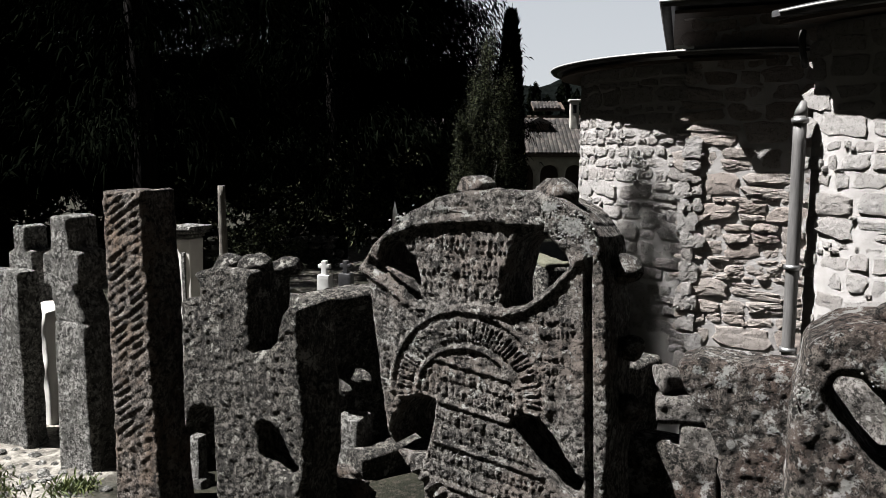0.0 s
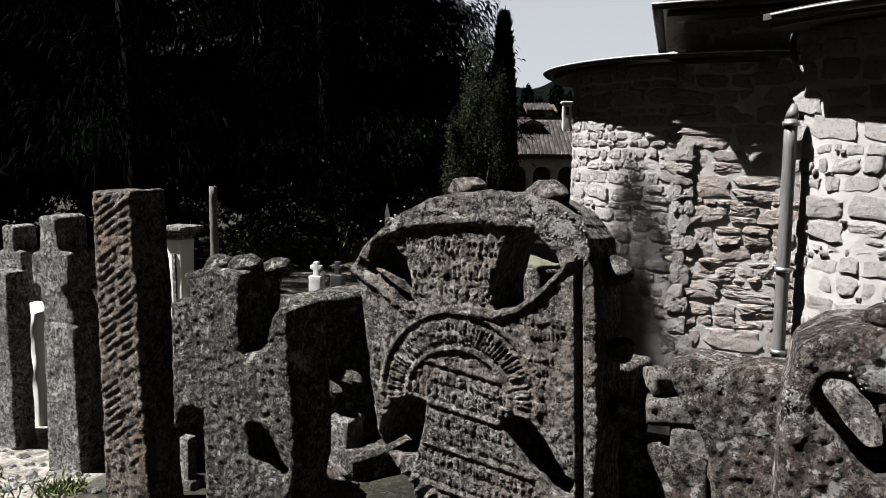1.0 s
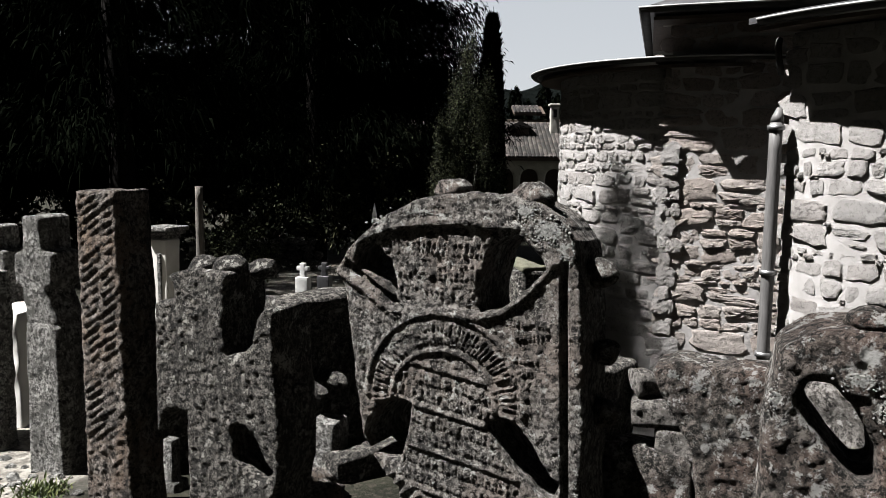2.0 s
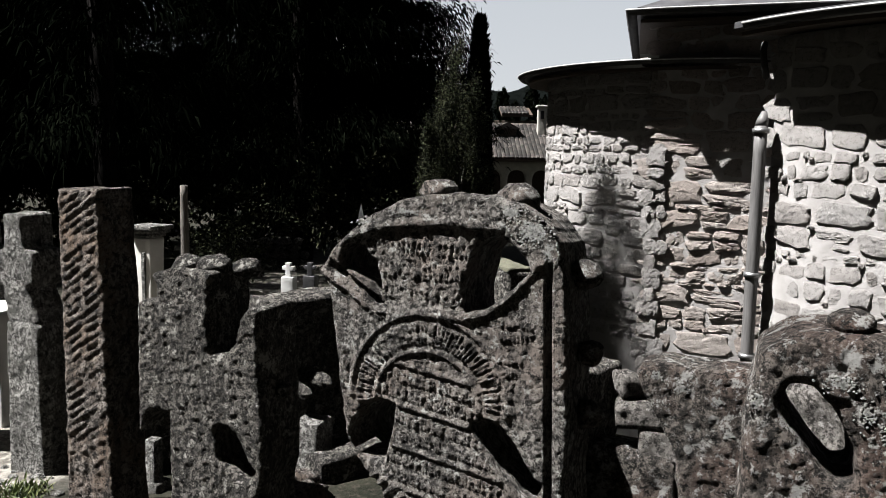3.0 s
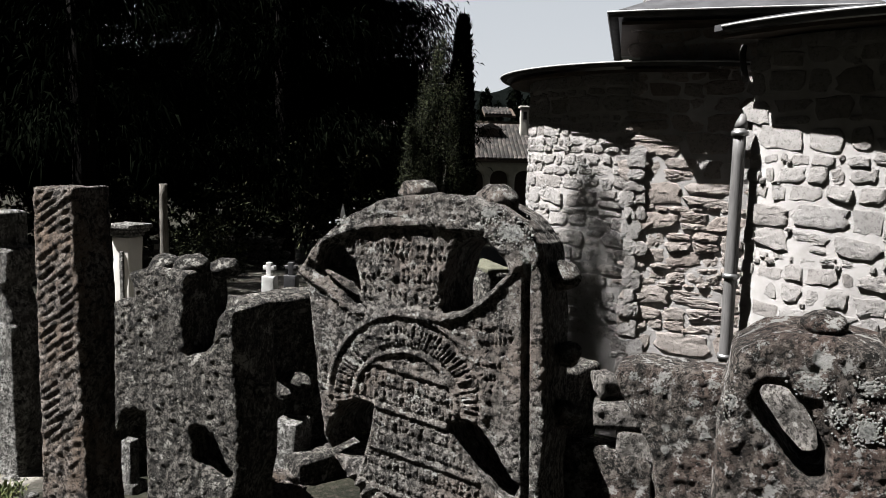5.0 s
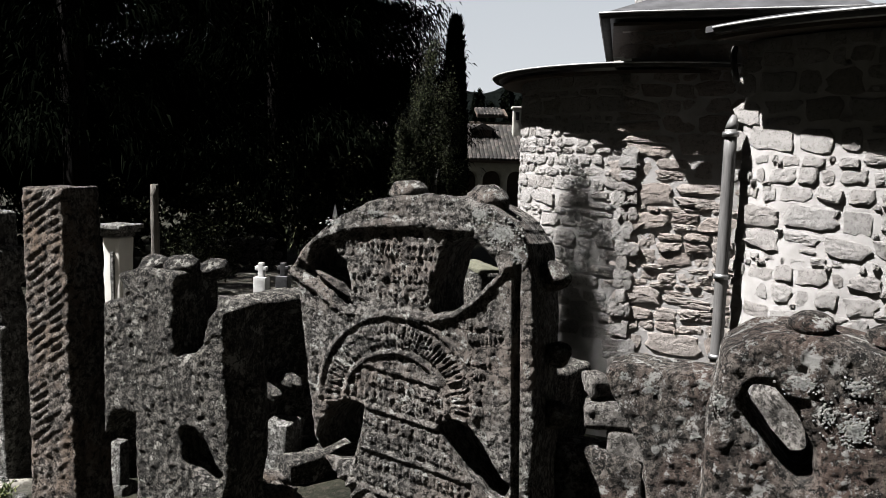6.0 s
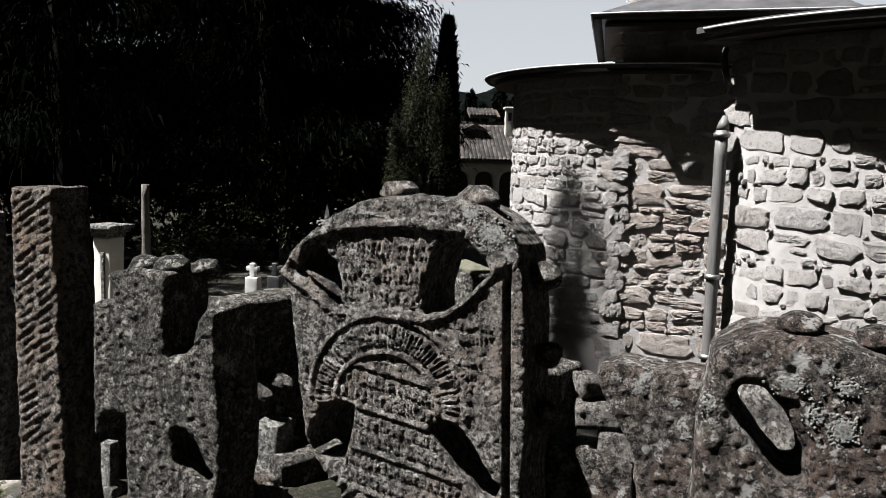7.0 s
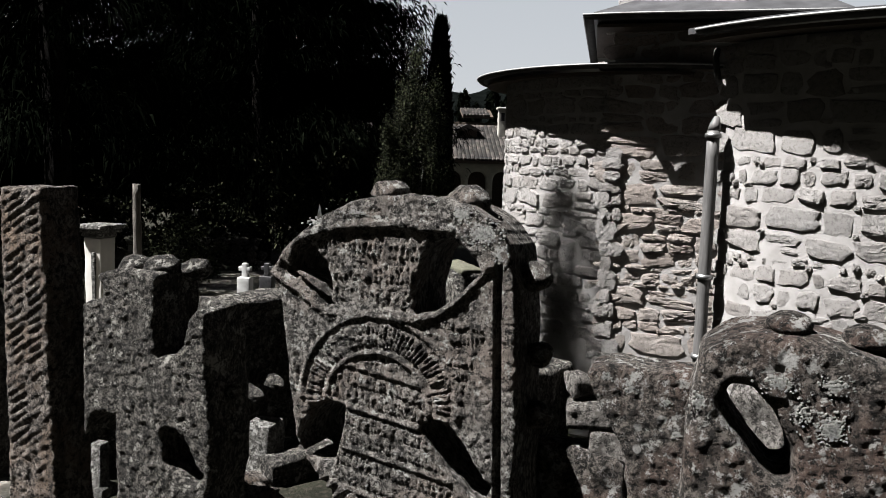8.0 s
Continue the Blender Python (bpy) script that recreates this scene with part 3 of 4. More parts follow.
def carved_slab():
    outline = [(-0.15, -0.2), (-0.15, 0.31), (-0.207, 0.348), (-0.256, 0.41), (-0.277, 0.45), (-0.314, 0.637), (-0.358, 0.893), (-0.389, 0.945), (-0.348, 1.015),
               (-0.30, 1.066), (-0.225, 1.125), (-0.133, 1.17), (-0.043, 1.193), (0.063, 1.203), (0.165, 1.195), (0.245, 1.175), (0.31, 1.135), (0.36, 1.07),
               (0.383, 0.97), (0.392, 0.818), (0.405, 0.6), (0.415, 0.35), (0.42, -0.2)]
    holes = [[(-0.285, 1.035), (-0.244, 1.03), (-0.203, 0.983), (-0.183, 0.925), (-0.176, 0.872), (-0.216, 0.92), (-0.275, 0.95), (-0.318, 0.963), (-0.307, 1.01)],
             [(0.179, 1.085), (0.231, 1.053), (0.27, 1.02), (0.287, 0.99), (0.205, 0.918), (0.15, 0.877), (0.092, 0.858), (0.086, 0.914), (0.098, 0.97), (0.108, 1.03), (0.13, 1.06)],
             [(-0.12, 0.562), (-0.16, 0.562), (-0.207, 0.54), (-0.24, 0.50), (-0.258, 0.451), (-0.236, 0.40), (-0.19, 0.395), (-0.149, 0.395), (-0.137, 0.438), (-0.126, 0.508)],
             [(0.14, 0.535), (0.175, 0.546), (0.217, 0.54), (0.253, 0.50), (0.315, 0.417), (0.337, 0.40), (0.32, 0.35), (0.284, 0.37), (0.206, 0.445), (0.155, 0.51)]]
    brow = [(-0.31, 1.035), (-0.285, 1.056), (-0.223, 1.085), (-0.111, 1.104), (-0.003, 1.113), (0.067, 1.113), (0.19, 1.106)]
    panel = brow[1:] + [(0.10, 1.03), (0.085, 0.90), (0.09, 0.858), (0.0, 0.858), (-0.10, 0.848), (-0.165, 0.865), (-0.19, 0.96), (-0.245, 1.03)]

    def shape(u, v):
        s = sd_poly(u, v, outline)
        for h in holes:
            s = np.maximum(s, -(sd_poly(u, v, h) - 0.004))
        return s

    def relief(u, v):
        h = np.zeros_like(u)
        # heavy brow over a sunken field of knotted letters
        inside = sd_poly(u, v, panel)
        h = h - 0.009 * np.clip(-inside / 0.008, 0, 1)
        h = raised(h, ridge(sd_line(u, v, brow), 0.016, 0.007))
        for k, (v0, tall) in enumerate(((1.00, 0.06), (0.935, 0.055), (0.87, 0.055))):
            row = (v - v0) / tall
            h = h + np.where((inside < -0.008) & (row > 0) & (row < 1), strokes(u + 0.012 * k + 0.008 * vnoise(u * 12, v * 12, 0 * u, 64), row + 0.2 * vnoise(u * 14, v * 8, 0 * u, 65), 0.0055, 0.034, 70 + k) * np.clip(0.6 + 0.9 * vnoise(u * 16, v * 16, 0 * u, 66), 0, 1), 0)
        h = h + np.where(inside < -0.006, 0.004 * np.clip(np.abs(fbm(u * 26, v * 16, 0 * u + 4, 8, 3)) * 3 - 0.4, -0.4, 1), 0)
        # raised rims below the upper openings
        h = raised(h, ridge(sd_line(u, v, [(0.305, 1.01), (0.214, 0.905), (0.157, 0.862), (0.09, 0.842), (0.03, 0.846)]), 0.017, 0.012))
        h = raised(h, ridge(sd_line(u, v, [(-0.385, 0.945), (-0.29, 0.90), (-0.225, 0.855), (-0.165, 0.845)]), 0.014, 0.009))
        # sloping facet that leads into the left-hand opening
        slope = (v < 0.963 - 0.64 * (u + 0.318)) & (v > 0.84) & (u < -0.15)
        h = h - np.where(slope, 0.034 * np.clip(1 - sd_poly(u, v, holes[0]) / 0.05, 0, 1), 0)
        # two nested arches with lettering between them
        wide = np.where(u > -0.025, 0.262, 0.235)
        r = np.hypot((u + 0.025) / wide, (v - 0.60) / 0.243)
        h = raised(h, np.where(v > 0.575, ridge(np.abs(r - 1) * 0.245, 0.010, 0.0075), 0))
        q = np.hypot((u + 0.012) / 0.165, (v - 0.585) / 0.152)
        h = raised(h, np.where(v > 0.575, ridge(np.abs(q - 1) * 0.158, 0.010, 0.0075), 0))
        ring = (r < 0.95) & (q > 1.07) & (v > 0.56)
        turn = np.arctan2(v - 0.59, u + 0.02)
        span = (q - 1.07) / np.maximum((q - 1.07) + (0.95 - r) * 1.6, 1e-3)
        h = raised(h, np.where(ring, strokes(turn * 0.2, span, 0.006, 0.026, 3), 0))
        # rows of lettering that slope down to the right, with a fillet over each
        w = v - (0.552 - 0.155 * (u - 0.014))
        left, right = -0.118 - 0.10 * (0.57 - v), 0.145 + 0.62 * np.clip(0.53 - v, 0, 1)
        shaft = ((q < 0.93) & (v > 0.56)) | ((v <= 0.57) & (u > left) & (u < right))
        for k in range(-4, 2):
            line = w - 0.122 * k
            h = raised(h, np.where(shaft, ridge(np.abs(line), 0.010, 0.0075), 0))
            for n, low in enumerate((-0.108, -0.058)):
                row = (line - low) / 0.046
                h = raised(h, np.where(shaft & (row > 0) & (row < 1), strokes(u + 0.01 * k + 0.007 * n, row, 0.0042, 0.021, 11 + 2 * k + n), 0))
        h = raised(h, np.where(v < 0.57, ridge(np.abs(u - left), 0.009, 0.006), 0))
        # lettering and scrolls on the right-hand field
        for k, (v0, u0, u1) in enumerate(((0.825, 0.175, 0.30), (0.79, 0.20, 0.30), (0.725, 0.205, 0.27), (0.69, 0.195, 0.26), (0.655, 0.185, 0.255), (0.62, 0.18, 0.25), (0.585, 0.185, 0.26))):
            row = (v - v0) / 0.032
            h = raised(h, np.where((row > 0) & (row < 1) & (u > u0) & (u < u1), strokes(u, row, 0.0045, 0.024, 40 + k), 0))
        for k, v0 in enumerate((0.70, 0.65, 0.61)):
            row = (v - v0) / 0.035
            h = raised(h, np.where((row > 0) & (row < 1) & (u > -0.30 + 0.12 * (0.7 - v)) & (u < -0.265), strokes(u, row, 0.004, 0.03, 60 + k), 0))
        # framing groove beside the edge
        h = h - np.where((v > 0.1) & (v < 1.02), ridge(np.abs(u - 0.336 - 0.052 * np.clip(0.95 - v, 0, 1)), 0.012, 0.030), 0)
        # tool marks and pits
        h = h + 0.0024 * fbm(u * 34, v * 95, 0 * u + 2, 91, 3) - 0.006 * np.clip(fbm(u * 95, v * 110, 0 * u, 93, 2) - 0.17, 0, 1) * 1.5
        low = sd_line(u, v, [(-0.18, 0.34), (-0.02, 0.26), (0.2, 0.2)])
        return raised(h, ridge(low, 0.03, 0.016) * (0.7 + 0.5 * np.sin((u - v) * 130)))

    thing = base("carved_gravestone", pose(0.06, 2.2, 0, -4, 0, -26), "thick carved sandstone gravestone with pierced openings and worn lettering", "gravestone", "old gravestones")
    hang("slab", stone_slab("slab", shape, (-0.42, 0.46, -0.2, 1.24), 0.0042, 0.29, relief, M_SLAB, 2, 0.016, 0.0018, 55), thing)
    crust(thing, [(0.285, 1.10, 0.045, 0.035, 420), (0.22, 1.15, 0.03, 0.02, 150), (0.335, 1.05, 0.018, 0.03, 110), (-0.23, 1.10, 0.03, 0.014, 120), (-0.1, 1.14, 0.05, 0.012, 60)], 5)
    for k, (x, y, z, a, b, c) in enumerate(((-0.043, 0.10, 1.205, 0.062, 0.07, 0.034), (0.212, 0.09, 1.185, 0.064, 0.07, 0.05),
                                           (0.405, 0.13, 0.985, 0.05, 0.05, 0.042), (0.425, 0.15, 0.76, 0.042, 0.045, 0.037), (0.435, 0.15, 0.585, 0.045, 0.05, 0.04))):
        hang("boss", lump("boss", a, b, c, M_SLAB, 3 + k * 5), thing, "rounded lichen-spotted stone knob", pose(x, y, z))


carved_slab()


def rope_pillar():
    thing = base("stone_pillar", pose(-1.1, 2.68, 0, 0, 0, YAW), "tall square gravestone pillar with slanting rope carving", "gravestone", "old gravestones")

    def shape(u, v):
        wide = 0.092 + 0.014 * (1 - v)
        return np.maximum(np.abs(u - 0.012 - 0.014 * (1 - v)) - wide, np.maximum(v - 1.175, -0.2 - v))

    def relief(u, v):
        slant = v - 0.62 * u
        warp = 1.3 * vnoise(u * 9, v * 7, 0 * u, 5) + 0.7 * vnoise(u * 30, v * 22, 0 * u, 6)
        cut = np.sin(slant * math.tau / 0.032 + warp)
        lane = np.clip(1 - ((u - 0.012) / 0.08) ** 4, 0, 1) * (1 - 0.8 * ridge(np.abs(u - 0.03 - 0.02 * vnoise(v * 5, 0 * u, 0 * u, 9)), 0.02, 1.0))
        worn = np.clip(0.75 + 0.8 * vnoise(u * 10, v * 9, 0 * u, 7), 0.15, 1.2)
        return 0.0048 * lane * np.clip(cut, -0.8, 0.5) * worn * np.clip((v - 0.1) * 3, 0.25, 1)

    hang("shaft", stone_slab("shaft", shape, (-0.13, 0.19, -0.2, 1.2), 0.005, 0.17, relief, M_PILLAR, 21, 0.018, 0.0035, 40), thing)


rope_pillar()


def arm_cross():
    thing = base("stone_cross", pose(-0.608, 2.489, 0.065, 0, 0, YAW) @ Matrix.Scale(0.95, 4), "thick dark stone cross with flared arms and knobs", "gravestone", "old gravestones")
    outline = [(-0.19, -0.2), (-0.186, 0.2), (-0.186, 0.40), (-0.24, 0.405), (-0.285, 0.37), (-0.318, 0.31), (-0.321, 0.566), (-0.314, 0.775), (-0.225, 0.79), (-0.225, 0.83),
               (-0.245, 0.875), (-0.137, 0.905), (-0.011, 0.895), (-0.012, 0.83), (-0.02, 0.70), (-0.015, 0.62), (0.05, 0.625), (0.09, 0.67), (0.115, 0.755), (0.14, 0.79),
               (0.176, 0.785), (0.176, 0.604), (0.19, 0.397), (0.195, 0.24), (0.17, 0.15), (0.15, -0.2)]
    gap = [(0.005, 0.375), (0.05, 0.38), (0.085, 0.355), (0.126, 0.27), (0.16, 0.235), (0.11, 0.20), (0.02, 0.26)]

    def shape(u, v):
        return np.maximum(sd_poly(u, v, outline) - 0.006, -(sd_poly(u, v, gap) - 0.004))

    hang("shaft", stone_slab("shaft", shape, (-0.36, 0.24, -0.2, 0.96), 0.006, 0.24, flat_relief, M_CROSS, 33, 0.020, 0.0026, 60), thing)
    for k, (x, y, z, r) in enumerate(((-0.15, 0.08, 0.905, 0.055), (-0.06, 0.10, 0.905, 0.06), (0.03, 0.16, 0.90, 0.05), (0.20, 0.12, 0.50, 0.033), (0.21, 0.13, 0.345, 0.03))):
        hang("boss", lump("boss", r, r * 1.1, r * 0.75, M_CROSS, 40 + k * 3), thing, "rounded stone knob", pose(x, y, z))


arm_cross()


def pale_cross(name, at, yaw, size, label):
    thing = base(name, at, label, "gravestone", "pale gravestones")
    lower = [(-0.21, -0.2), (-0.185, 0.62), (-0.19, 0.645), (-0.02, 0.645), (-0.012, 0.62), (0.0, -0.2)]
    upper = [(-0.19, 0.63), (-0.20, 0.66), (-0.215, 0.78), (-0.25, 0.78), (-0.25, 0.92), (-0.198, 0.93), (-0.198, 1.07), (-0.09, 1.07), (-0.09, 0.93),
             (-0.04, 0.93), (-0.04, 0.79), (-0.085, 0.78), (-0.03, 0.66), (-0.02, 0.63)]
    for part_name, outline, deep, back in (("block", lower, 0.19, 0.0), ("cross", upper, 0.15, 0.015)):

        def shape(u, v):
            return sd_poly(u / size, v / size, outline) * size

        hang(part_name, stone_slab(part_name, shape, (-0.3 * size, 0.1 * size, -0.2, 1.12 * size), 0.010, deep * size, plain_face, M_PALE, 51, 0.012, 0.003, 20, 0.35),
             thing, "", pose(0, back, 0))


pale_cross("limestone_cross", pose(-1.4, 3.05, -0.02, 0, 0, YAW), YAW, 1.0, "pale limestone cross on a tall tapered block")
pale_cross("limestone_cross", pose(-2.08, 4.0, -0.06, 0, 0, YAW), YAW, 0.92, "pale limestone cross standing in the row behind")


def block_stone(name, at, dims, material, label, seed, group="old gravestones"):
    thing = base(name, at, label, "gravestone", group)
    x0, x1, y0, y1, z0, z1 = dims
    hang("block", rough_box("block", x0, x1, y0, y1, z0, z1, material, 0.03, 0.008, 12, seed, 0.015), thing)
    return thing


block_stone("grave_block", pose(-1.825, 3.35, 0, 0, 0, YAW), (-0.45, 0.0, 0, 0.11, -0.1, 0.79), M_PALE, "square pale gravestone block with a sunlit top", 61)
block_stone("grave_block", pose(-1.99, 3.72, 0, 0, 0, YAW), (-0.10, 0.12, 0, 0.30, -0.1, 0.55), M_WHITEWASH, "low pale tomb block with a white top", 62)


def holed_stone():
    thing = base("pierced_gravestone", pose(0.8, 1.56, 0, 0, 0, YAW), "near lichen-covered gravestone with a slanting oval opening", "gravestone", "old gravestones")
    outline = [(-0.07, -0.2), (-0.085, 0.5), (-0.085, 0.80), (-0.06, 0.90), (0.0, 0.945), (0.08, 0.955), (0.2, 0.945), (0.3, 0.92), (0.4, 0.86), (0.46, 0.76), (0.47, -0.2)]
    hole = [(0.0, 0.80), (0.012, 0.832), (0.04, 0.832), (0.08, 0.79), (0.118, 0.715), (0.128, 0.655), (0.105, 0.65), (0.06, 0.70), (0.02, 0.755)]

    def shape(u, v):
        return np.maximum(sd_poly(u, v, outline), -(sd_poly(u, v, hole) - 0.008))

    hang("slab", stone_slab("slab", shape, (-0.11, 0.5, -0.2, 0.98), 0.006, 0.26, flat_relief, M_LICHEN, 71, 0.03, 0.003, 48), thing)
    crust(thing, [(0.095, 0.858, 0.03, 0.016, 130), (0.145, 0.80, 0.016, 0.03, 80), (0.2, 0.865, 0.028, 0.018, 120), (0.2, 0.775, 0.026, 0.028, 330),
                  (-0.055, 0.80, 0.016, 0.016, 110)], 6)
    for k, (x, y, z, r) in enumerate(((0.115, 0.1, 0.965, 0.05), (0.27, 0.1, 0.95, 0.05))):
        hang("boss", lump("boss", r, r, r * 0.6, M_LICHEN, 75 + k), thing, "rounded stone knob", pose(x, y, z))


holed_stone()


def lichen_stone():
    thing = base("leaning_gravestone", pose(0.963, 2.71, -0.156, 0, 0, YAW) @ Matrix.Scale(1.12, 4), "broad flat-topped gravestone covered with pale lichen", "gravestone", "old gravestones")
    outline = [(0.03, -0.2), (0.03, 0.2), (0.02, 0.34), (-0.04, 0.46), (-0.1, 0.55), (-0.125, 0.62), (-0.06, 0.65), (0.24, 0.65), (0.26, -0.2)]

    def shape(u, v):
        return sd_poly(u, v, outline)

    hang("slab", stone_slab("slab", shape, (-0.26, 0.3, -0.2, 0.68), 0.008, 0.2, flat_relief, M_LICHEN, 81, 0.02, 0.0035, 40), thing)
    crust(thing, [(0.13, 0.55, 0.014, 0.013, 90), (0.02, 0.58, 0.02, 0.02, 70), (0.17, 0.45, 0.014, 0.014, 70), (-0.06, 0.61, 0.02, 0.012, 60)], 7)


lichen_stone()

# loose stones stacked beside the broad gravestone
for k, (x, y, z, a, b, c, mat, turn) in enumerate(((0.88, 2.92, -0.05, 0.17, 0.12, 0.25, M_LICHEN, -24), (0.98, 2.84, 0.245, 0.085, 0.07, 0.055, M_RUBBLE, -30),
                                                 (0.90, 2.90, 0.345, 0.095, 0.08, 0.045, M_RUBBLE, -12), (0.86, 2.96, 0.44, 0.045, 0.06, 0.05, M_RUBBLE, 10),
                                                 (0.95, 2.98, 0.42, 0.06, 0.07, 0.035, M_RUBBLE, -40))):
    tagged(hang("loose_stone", rough_box("loose_stone", -a, a, -b, b, -c, c, mat, 0.02, 0.018, 9, 90 + k * 4, 0.02), None, "", pose(x, y, z, 3 * k - 5, 4 - 3 * k, turn)),
           "broken rubble stone stacked against the gravestone", "stone", "loose stones")
for k, (x, y, z, a, b, c) in enumerate(((-0.47, 2.95, 0.03, 0.13, 0.1, 0.08), (-0.36, 2.85, 0.02, 0.1, 0.08, 0.06))):
    tagged(hang("fallen_stone", lump("fallen_stone", a, b, c, M_PILLAR, 120 + k, 0.25), None, "", pose(x, y, z, 0, 0, 30 * k)),
           "fallen piece of a sandstone grave marker", "stone", "loose stones")
tagged(hang("loose_stone", rough_box("loose_stone", -0.10, 0.10, -0.06, 0.06, -0.60, 0.14, M_RUBBLE, 0.02, 0.014, 8, 140, 0.03), None, "", pose(1.30, 2.32, 0.50, 0, 0, -52)),
       "pale upright rubble stone behind the pierced gravestone", "stone", "loose stones")
block_stone("small_post", pose(-0.40, 3.12, 0, 0, 0, YAW), (-0.06, 0.06, 0, 0.12, -0.1, 0.22), M_PALE, "short broken stone post", 95)


def unlit_block(at, dims, label, seed, bosses=(), top=None):
    thing = base("shaded_gravestone", at, label, "gravestone", "old gravestones")
    x0, x1, y0, y1, z0, z1 = dims
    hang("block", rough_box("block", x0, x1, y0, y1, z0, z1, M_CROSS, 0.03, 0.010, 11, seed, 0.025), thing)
    # knobs stretched forward so that their tips reach the sun
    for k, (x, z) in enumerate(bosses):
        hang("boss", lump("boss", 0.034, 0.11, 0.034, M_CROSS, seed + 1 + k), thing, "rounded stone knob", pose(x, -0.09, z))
    if top:
        hang("moss_cushion", rough_box("moss_cushion", x0 + 0.01, x1 - 0.01, y0 + 0.01, y1 - 0.01, z1 - 0.012, z1 + 0.012, top, 0.02, 0.006, 14, seed + 9, 0.01), thing, "yellowish moss on the flat top")


# blocks turned from the sun, so that their visible faces stay dark
unlit_block(pose(-0.50, 3.30, 0, 0, 0, 38), (-0.10, 0.60, 0, 0.2, -0.3, 0.69), "dark knobbed gravestone turned away from the sun", 97, ((0.0, 0.32), (0.10, 0.35), (0.02, 0.14), (0.24, 0.02)))
# added block: fills the dark gap to the right of the carved stone
unlit_block(pose(0.56, 2.75, 0, 0, 0, 45), (0, 0.45, 0, 0.2, -0.6, 0.5), "low block added to fill the dark gap behind the carved stone", 99)
unlit_block(pose(0.40, 3.08, 0, 0, 0, 24), (0, 0.15, 0, 0.27, -0.6, 0.852), "shaded gravestone with a mossy sunlit top", 113, (), M_MOSS)
# added block: fills the dark gap between pillar and cross
unlit_block(pose(-1.14, 3.08, 0, 0, 0, 42), (0, 0.40, 0, 0.18, -0.2, 0.46), "low block added to fill the dark gap between two stones", 121)


# added block: its unlit face hides the sunlit ground behind it
unlit_block(pose(-0.32, 2.98, 0, 0, 0, 40), (0, 0.34, 0, 0.12, -0.2, 0.11), "low block added to hide sunlit ground", 127)


def stub_post():
    thing = base("stub_post", pose(-0.965, 2.94, 0, 0, 0, YAW), "short pale stone post on a flat foot", "gravestone", "pale gravestones")
    hang("shaft", rough_box("shaft", -0.026, 0.026, 0, 0.05, 0.0, 0.21, M_PALE, 0.015, 0.004, 14, 131, 0.008), thing)
    hang("foot", rough_box("foot", -0.04, 0.05, -0.02, 0.07, -0.1, 0.045, M_PALE, 0.02, 0.004, 14, 132, 0.008), thing)


stub_post()

# ---- far graves and small works ----


def white_cross(at, material, label, h=1.0):
    thing = base("grave_cross", at, label, "gravestone", "modern graves")
    hang("plinth", rough_box("plinth", -0.075, 0.075, -0.06, 0.06, -0.4, 0.30 * h, material, 0.05, 0.002, 8, 1, 0.008), thing)
    hang("upright", rough_box("upright", -0.032, 0.032, -0.03, 0.03, 0.29 * h, 0.46 * h, material, 0.02, 0.002, 8, 2, 0.006), thing)
    hang("crossbar", rough_box("crossbar", -0.07, 0.07, -0.028, 0.028, 0.37 * h, 0.42 * h, material, 0.02, 0.002, 8, 3, 0.006), thing)


white_cross(pose(-1.36, 9.0, -0.40, 0, 0, -15), M_MARBLE, "small white marble cross on a plinth")
white_cross(pose(-1.14, 9.2, -0.40, 0, 0, -15), M_DARKSTONE, "small dark granite cross on a plinth", 0.95)


def tomb_monument():
    thing = base("tomb_monument", pose(-1.79, 5.5, -0.2, 0, 0, YAW), "pale tomb monument with a moulded cornice", "monument")
    hang("body", rough_box("body", -0.12, 0.02, 0, 0.14, -0.2, 0.895, M_WHITEWASH, 0.05, 0.004, 8, 4, 0.01), thing)
    for k, (o, z0, z1) in enumerate(((0.012, 0.90, 0.925), (0.035, 0.93, 0.95), (0.05, 0.955, 0.985))):
        hang("cornice", rough_box("cornice", -0.12 - o, 0.02 + o, -o, 0.14 + o, z0, z1, M_PALE, 0.05, 0.002, 8, 5 + k, 0.008), thing)
    hang("relief_cross", rough_box("relief_cross", -0.05, -0.02, -0.015, 0.0, 0.35, 0.8, M_PALE, 0.04, 0.002, 8, 8, 0.004), thing)


tomb_monument()

# thin trunk cut off at the height where shade hides it
tagged(hang("wooden_post", tube("wooden_post", [(0, 0, 0.09 * k - 0.3) for k in range(18)], [0.043 - 0.0008 * k for k in range(18)], M_BARK, 12, 0.12, 3), None, "", pose(-1.79, 6.4, -0.2)),
       "slim grey pole among the graves, ended where shade hides it", "post")


def obelisk():
    verts = [(-0.05, -0.05, 0), (0.05, -0.05, 0), (0.05, 0.05, 0), (-0.05, 0.05, 0), (-0.035, -0.035, 1.1), (0.035, -0.035, 1.1), (0.035, 0.035, 1.1), (-0.035, 0.035, 1.1), (0, 0, 1.29)]
    faces = [(0, 1, 5, 4), (1, 2, 6, 5), (2, 3, 7, 6), (3, 0, 4, 7), (4, 5, 8), (5, 6, 8), (6, 7, 8), (7, 4, 8), (3, 2, 1, 0)]
    tagged(hang("obelisk", mesh_of("obelisk", verts, faces, M_MARBLE, False), None, "", pose(-0.73, 12, -0.72)), "slender white pointed grave marker", "gravestone", "modern graves")


obelisk()


